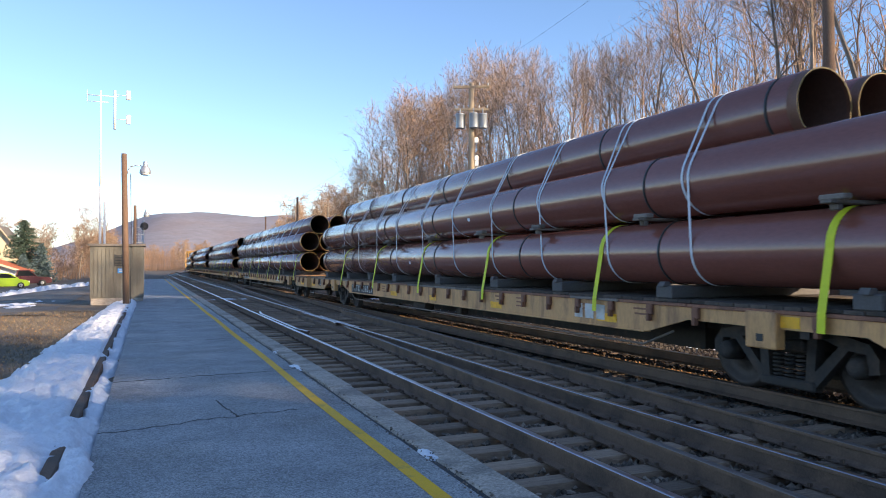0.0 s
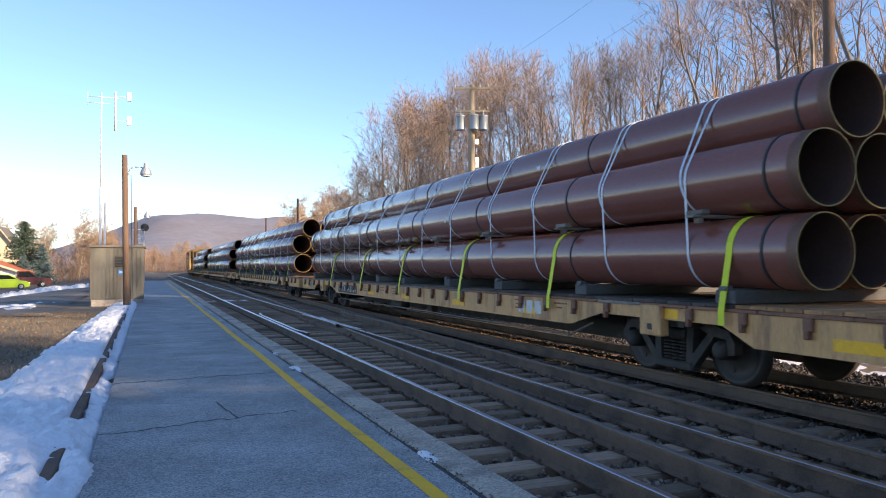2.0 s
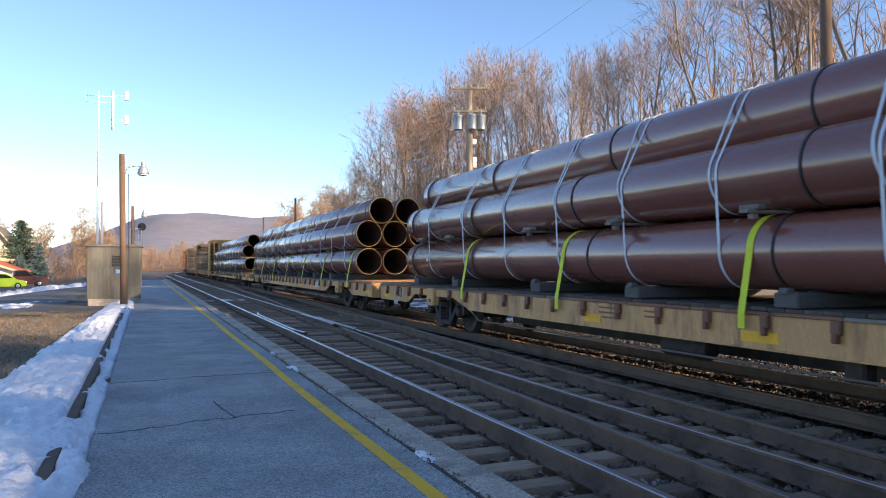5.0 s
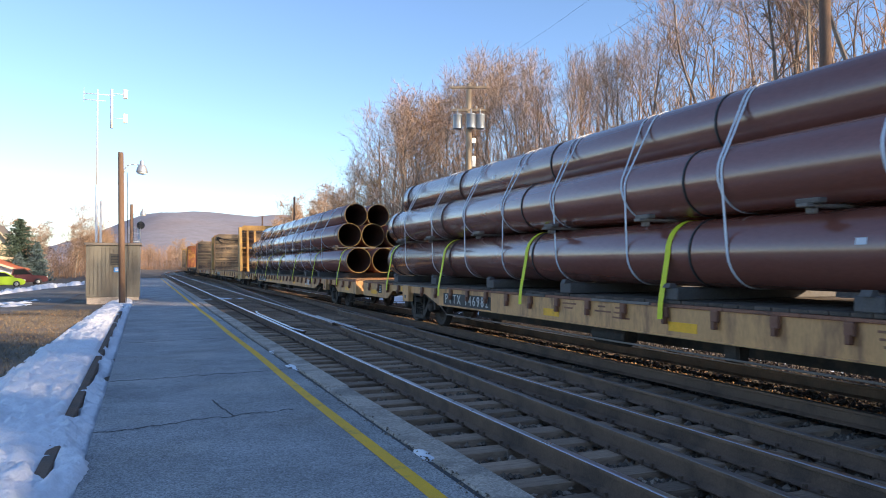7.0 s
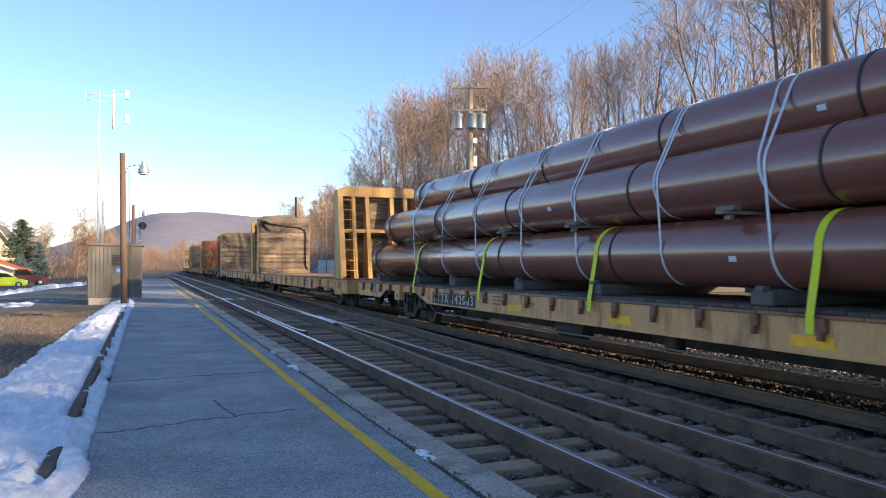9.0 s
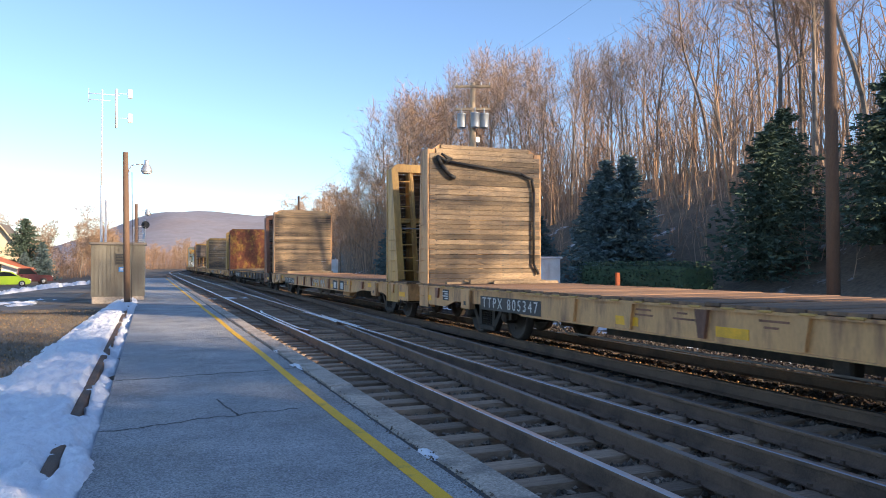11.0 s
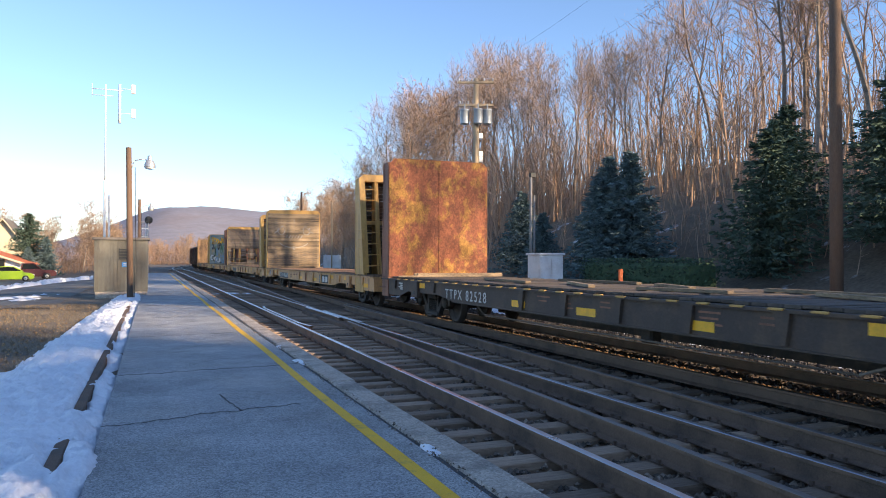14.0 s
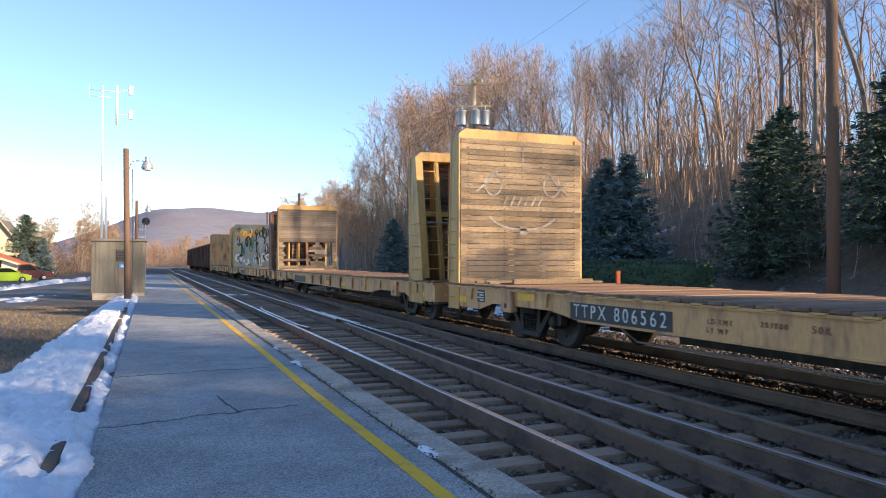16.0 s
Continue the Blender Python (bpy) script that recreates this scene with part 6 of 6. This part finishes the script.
# ---- left of the platform: snow, kerb board, lot ----
def sheet(name, outline, z, material, label, category, seed, bumps=0.06, res=0.16, zf=None):
    """A thin uneven layer whose edge wanders; outline(y) gives left and right x."""
    x_lo, x_hi, y0, y1 = outline["box"]
    nx, ny = int((x_hi - x_lo) / res) + 1, int((y1 - y0) / (res * outline.get("long", 2))) + 1
    bm = bmesh.new()
    vs = {}
    for j in range(ny + 1):
        for i in range(nx + 1):
            x, y = x_lo + (x_hi - x_lo) * i / nx, y0 + (y1 - y0) * j / ny
            d = outline["depth"](x, y)
            n1 = noise.noise(Vector((x * 1.1, y * 0.9, seed)))
            n2 = noise.noise(Vector((x * 4.5, y * 3.0, seed + 7)))
            n3 = noise.noise(Vector((x * 11, y * 9, seed + 9)))
            k = d + outline.get("rough", 1.0) * (0.45 * n1 + 0.28 * n2) + 0.10 * n3
            if k > -0.9:
                base = (zf(x, y) if zf else z)
                edge = k + 0.08
                rise = min(k, 0.6) * bumps * 1.4 + bumps * outline.get("crust", 0.22) * n3 + bumps * 0.25 * n2 if edge > 0 else edge * 0.35 - 0.012
                vs[i, j] = bm.verts.new((x, y, base + rise))
    for j in range(ny):
        for i in range(nx):
            q = [vs.get(c) for c in ((i, j), (i + 1, j), (i + 1, j + 1), (i, j + 1))]
            if all(q):
                bm.faces.new(q).smooth = True
    return tagged(part(name, bm, material), label, category, kind="structure")


def strip(xc, half, y0, y1, fade=4.0):
    def depth(x, y):
        w = half(y) if callable(half) else half
        c = xc(y) if callable(xc) else xc
        return min((w - abs(x - c)) * 1.6, (y - y0) / fade, (y1 - y) / fade, 0.6)
    return depth


def bank_depth(x, y):
    """The bank thins over the edging board and breaks up between board and platform."""
    d = strip(lambda v: -1.14 + 0.012 * max(0, v - 8), lambda v: 0.72 - 0.010 * max(0, v - 8), 0, 36)(x, y)
    if abs(x + 0.67) < 0.06 + 0.02 * noise.noise(Vector((x * 9, y * 6, 0))):
        d -= -0.12 + 1.1 * noise.noise(Vector((0.0, y * 0.55, 4.0))) + (0.55 if 8 < y < 27 else 0.0)
    elif x > -0.6:
        d -= 0.8 * noise.noise(Vector((3.0, y * 0.9, 1.0))) + (0.12 if 9 < y < 27 else -0.25)
    return d - max(0.0, x + 0.44) * 6.0


sheet("snow_bank", {"box": (-2.5, -0.20, 1.5, 36), "depth": bank_depth, "long": 1.2, "rough": 0.36, "crust": 0.36}, -0.07, "snow", "old melting snow bank along the platform", "snow", 2, 0.17, 0.042)
sheet("snow_patch", {"box": (-9.5, -3.0, 33, 40), "depth": (lambda x, y: strip(-6.3, 2.6, 33.2, 39, 2.0)(x, y) - 0.6), "long": 1, "rough": 2.4}, 0, "snow", "patch of old snow in the lot", "snow", 5, 0.08, 0.2, lambda x, y: ground_z(x, y) + 0.01)
sheet("snow_patch", {"box": (-14, -4.5, 46, 70), "depth": (lambda x, y: strip(lambda v: -11 + (v - 46) * 0.25, 1.3, 46, 70, 3.0)(x, y) - 0.4), "long": 1, "rough": 2.0}, 0, "snow", "ploughed snow heap along the lot", "snow", 9, 0.32, 0.14, lambda x, y: ground_z(x, y) + 0.01)
for k, (x, y, w) in enumerate(((3.55, 38.9, 0.65), (4.7, 38.7, 0.4), (2.08, 11.0, 0.10), (2.1, 13.0, 0.09), (2.08, 5.6, 0.06))):
    far = w > 0.3
    sheet("snow_patch", {"box": (x - w * 1.6, x + w * 1.6, y - w * (5 if not far else 2.2), y + w * (5 if not far else 2.2)), "depth": (lambda x, y, cx=x, cy=y, w=w, far=far: 0.5 - 0.7 * math.hypot((x - cx) / w, (y - cy) / (w * (3.2 if not far else 1.6)))), "long": 1}, -0.19 if far else 0.004, "snow", "small patch of leftover snow", "snow", 20 + k, 0.03, w / 6)
sheet("snow_patch", {"box": (10.6, 15.2, 6, 42), "depth": (lambda x, y: -0.05 + 0.5 * noise.noise(Vector((x * 0.5, y * 0.3, 3)))), "long": 1}, 0, "snow", "thin broken snow beyond the tracks", "snow", 30, 0.03, 0.22, lambda x, y: ground_z(x, y) + 0.015)
bm = bmesh.new()
box(bm, (-0.72, -4, -0.3), (-0.62, 29, 0.015), 0.012)
tagged(part("edging_board", bm, "pole_wood"), "rotten timber edging board beside the platform", "board", kind="structure")
sheet("parking_lot", {"box": (-60, -3.2, 28, 84), "depth": (lambda x, y: 0.6 if x < -4.5 and 30 < y < 82 else -0.05)}, 0, "lot", "worn asphalt lot beside the platform", "pavement", 12, 0.004, 1.2, lambda x, y: ground_z(x, y) + 0.035)


def vehicle(kind, x, y, z, turn, paint, label):
    """A parked car: body shell, glasshouse, windows, wheels, lights. Faces +x before the turn."""
    t = tagged(empty("car" if kind == "hatch" else "pickup_truck", pose(x, y, z, 0, 0, turn)), label, "car", "parked cars")
    L, W = (4.1, 1.72) if kind == "hatch" else (5.4, 1.9)
    if kind == "hatch":
        side = [(-2.0, 0.35), (-2.03, 0.85), (-1.75, 1.0), (0.75, 0.98), (1.75, 0.80), (2.02, 0.62), (2.02, 0.32), (1.75, 0.22), (-1.85, 0.22)]
        cabin = [(-1.9, 0.98), (-1.55, 1.42), (-0.3, 1.52), (0.35, 1.46), (1.15, 0.96)]
        wheels, wr = (-1.25, 1.25), 0.31
    else:
        side = [(-2.65, 0.45), (-2.68, 1.05), (-0.6, 1.05), (1.2, 1.08), (2.45, 1.0), (2.68, 0.85), (2.68, 0.42), (2.3, 0.35), (-2.4, 0.35)]
        cabin = [(-0.75, 1.05), (-0.6, 1.78), (0.55, 1.80), (1.3, 1.08)]
        wheels, wr = (-1.65, 1.75), 0.38
    bm = bmesh.new()
    extrude_poly(bm, side, 1, -W / 2, W / 2)
    bmesh.ops.bevel(bm, geom=bm.edges[:], offset=0.05, segments=2, affect="EDGES")
    smooth(part("body", bm, paint, t))
    bm = bmesh.new()
    extrude_poly(bm, cabin, 1, -W / 2 + 0.13, W / 2 - 0.13)
    bmesh.ops.bevel(bm, geom=bm.edges[:], offset=0.05, segments=2, affect="EDGES")
    smooth(part("cabin", bm, paint, t))
    cx = sum(p[0] for p in cabin) / len(cabin)
    cz = sum(p[1] for p in cabin) / len(cabin)
    for s in (-1, 1):
        bm = bmesh.new()
        inner = [(cx + (px - cx) * 0.84, cz + (pz - cz) * 0.74) for px, pz in cabin]
        y0, y1 = sorted((s * (W / 2 - 0.13), s * (W / 2 - 0.122)))
        extrude_poly(bm, inner, 1, y0, y1)
        part("window", bm, "glass", t)
        bm = bmesh.new()
        box(bm, (side[5][0] - 0.16, s * 0.62 - 0.16, side[5][1] - 0.05), (side[5][0] + 0.015, s * 0.62 + 0.16, side[5][1] + 0.1), 0.02)
        part("headlight", bm, "white_paint", t)
        for wx in wheels:
            bm = bmesh.new()
            lathe(bm, [(-0.1, 0.16), (-0.1, wr - 0.03), (-0.07, wr), (0.07, wr), (0.1, wr - 0.03), (0.1, 0.16)], 1, (wx, s * (W / 2 - 0.08), wr), 20)
            wh = part("wheel", bm, "black", t)
            bm = bmesh.new()
            lathe(bm, [(s * 0.1, 0.17), (s * 0.115, 0.15), (s * 0.09, 0.05)], 1, (wx, s * (W / 2 - 0.08), wr), 14)
            part("rim", bm, "galv", wh)


vehicle("hatch", -12.9, 84.0, -0.69, 8, "car_lime", "bright lime green hatchback parked in the lot")
vehicle("truck", -12.4, 91.0, -0.69, 12, "car_red", "dark red pickup truck parked beyond the hatchback")


def house(x, y, z, w, d, wall_h, ridge, wall, roof, name, label, turn=0):
    t = tagged(empty(name, pose(x, y, z, 0, 0, turn)), label, "house")
    bm = bmesh.new()
    extrude_poly(bm, [(-w / 2, -0.3), (w / 2, -0.3), (w / 2, wall_h), (0, ridge), (-w / 2, wall_h)], 1, 0, d)
    part("wall", bm, wall, t)
    for s in (-1, 1):
        bm = bmesh.new()
        k = (ridge - wall_h) / (w / 2)
        extrude_poly(bm, [(0, ridge + 0.02), (s * (w / 2 + 0.6), wall_h - 0.6 * k + 0.02), (s * (w / 2 + 0.6), wall_h - 0.6 * k + 0.2), (0, ridge + 0.2)], 1, -0.7, d + 0.7)
        part("roof", bm, roof, t)
        bm = bmesh.new()
        extrude_poly(bm, [(0, ridge - 0.05), (s * (w / 2 + 0.62), wall_h - 0.62 * k - 0.05), (s * (w / 2 + 0.62), wall_h - 0.62 * k + 0.18), (0, ridge + 0.18)], 1, -0.78, -0.70)
        part("bargeboard", bm, "cream", t)
    for wx in (-w * 0.25, w * 0.25):
        bm = bmesh.new()
        box(bm, (wx - 0.5, -0.03, 1.0), (wx + 0.5, -0.004, 2.2))
        win = part("window", bm, "glass", t)
        bm = bmesh.new()
        for lo, hi in (((wx - 0.58, 0.92), (wx + 0.58, 1.0)), ((wx - 0.58, 2.2), (wx + 0.58, 2.28)), ((wx - 0.58, 1.0), (wx - 0.5, 2.2)), ((wx + 0.5, 1.0), (wx + 0.58, 2.2))):
            box(bm, (lo[0], -0.05, lo[1]), (hi[0], -0.002, hi[1]))
        part("frame", bm, "cream", win)
    return t


house(-18.9, 100.0, -0.7, 9.5, 9.0, 1.7, 3.4, "white_paint", "roof_orange", "low_building", "low white building with an orange roof")
house(-20.4, 126.0, -0.7, 5.2, 8.0, 4.6, 8.1, "cream", "roof_grey", "station_building", "cream gabled station building with wide eaves", 0)

# ---- the ridge ----
bm = bmesh.new()
n = 90
prev = None
for k in range(n + 1):
    a = radians(-40 + 100 * k / n)
    deg = -40 + 100 * k / n
    hgt = 148 + 22 * math.sin(deg * 0.11 + 1.2) + 10 * noise.noise(Vector((deg * 0.22, 0, 0))) + 2.5 * noise.noise(Vector((deg * 2.1, 4, 0)))
    hgt *= min(1.0, max(0.30, 1.0 - max(0.0, (0.5 - deg)) * 0.10))
    ring = []
    for j in range(9):
        f = j / 8
        rr = 1500 + 1100 * f
        ring.append(bm.verts.new((math.sin(a) * rr, math.cos(a) * rr, -2 + hgt * (math.sin(f * math.pi / 2) ** 1.2) * (1 + 0.06 * noise.noise(Vector((deg * 0.5, f * 4, 2)))))))
    if prev:
        for j in range(8):
            bm.faces.new((prev[j], ring[j], ring[j + 1], prev[j + 1])).smooth = True
    prev = ring
bmesh.ops.recalc_face_normals(bm, faces=bm.faces[:])
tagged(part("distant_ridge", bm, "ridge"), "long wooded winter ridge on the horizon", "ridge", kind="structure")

# ---- dead grass and leaf litter beside the snow ----
M["straw"] = mat("dry_straw", (0.21, 0.17, 0.12), 0.95, 0, 0.25, 4, 30, 0.0, island=0.5)
def tufts(name, areas, seed, label):
    r = random.Random(seed)
    vs, fs = [], []
    for x0, x1, y0, y1, n in areas:
        for _ in range(n):
            x, y = r.uniform(x0, x1), y0 + (y1 - y0) * r.random() ** 1.5
            z = ground_z(x, y)
            for _ in range(3):
                h, a = r.uniform(0.02, 0.075), r.uniform(0, math.tau)
                d = Vector((math.cos(a), math.sin(a), 0))
                s = Vector((-d.y, d.x, 0)) * r.uniform(0.003, 0.008)
                p = Vector((x + r.uniform(-0.03, 0.03), y + r.uniform(-0.03, 0.03), z))
                i = len(vs)
                vs.extend((tuple(p - s), tuple(p + s), tuple(p + d * h * r.uniform(0.4, 1.2) + Vector((0, 0, h)))))
                fs.append((i, i + 1, i + 2))
    tagged(new(name, data_mesh(name, (vs, fs), "straw")), label, "grass", kind="stuff")
tufts("dead_grass", ((-6.5, -1.6, 4.5, 30, 22000), (-12, -6, 14, 34, 6000)), 51, "short dead winter grass beside the snow")
stones("lawn_leaves", ((-6.0, -1.7, 5, 30, 3500, 0.012, 0.035),), 52, "leaf_litter", "scattered brown leaves on dead grass", -0.15)
stones("edge_grit", ((1.98, 2.10, 3, 30, 900, 0.006, 0.014),), 53, "ballast", "dark grit along the platform's edges", 0.0)


def motions():
    """The train rolls up to the camera and past it, gathering a little speed; its wheels turn."""
    rows = {}
    for ob, mid in MOVING:
        if mid not in rows:
            rows[mid] = []
            for i in range(33):
                p, h = along(mid - s_of(i / 2), TRACK_2)
                rows[mid].append((i / 2, pose(p.x, p.y, 0, 0, 0, -math.degrees(h))))
        walk(ob, rows[mid])
    turns = {}
    for w, y in WHEELS:
        if y not in turns:
            walk(w, [(i / 30, pose(0, y, 0.457, math.degrees(s_of(i / 30) / 0.457))) for i in range(481)])
            turns[y] = w
        else:
            keys = turns[y].animation_data
            w.rotation_mode = "QUATERNION"
            w.animation_data_create()
            w.animation_data.action = keys.action
            w.animation_data.action_slot = keys.action_slot


motions()
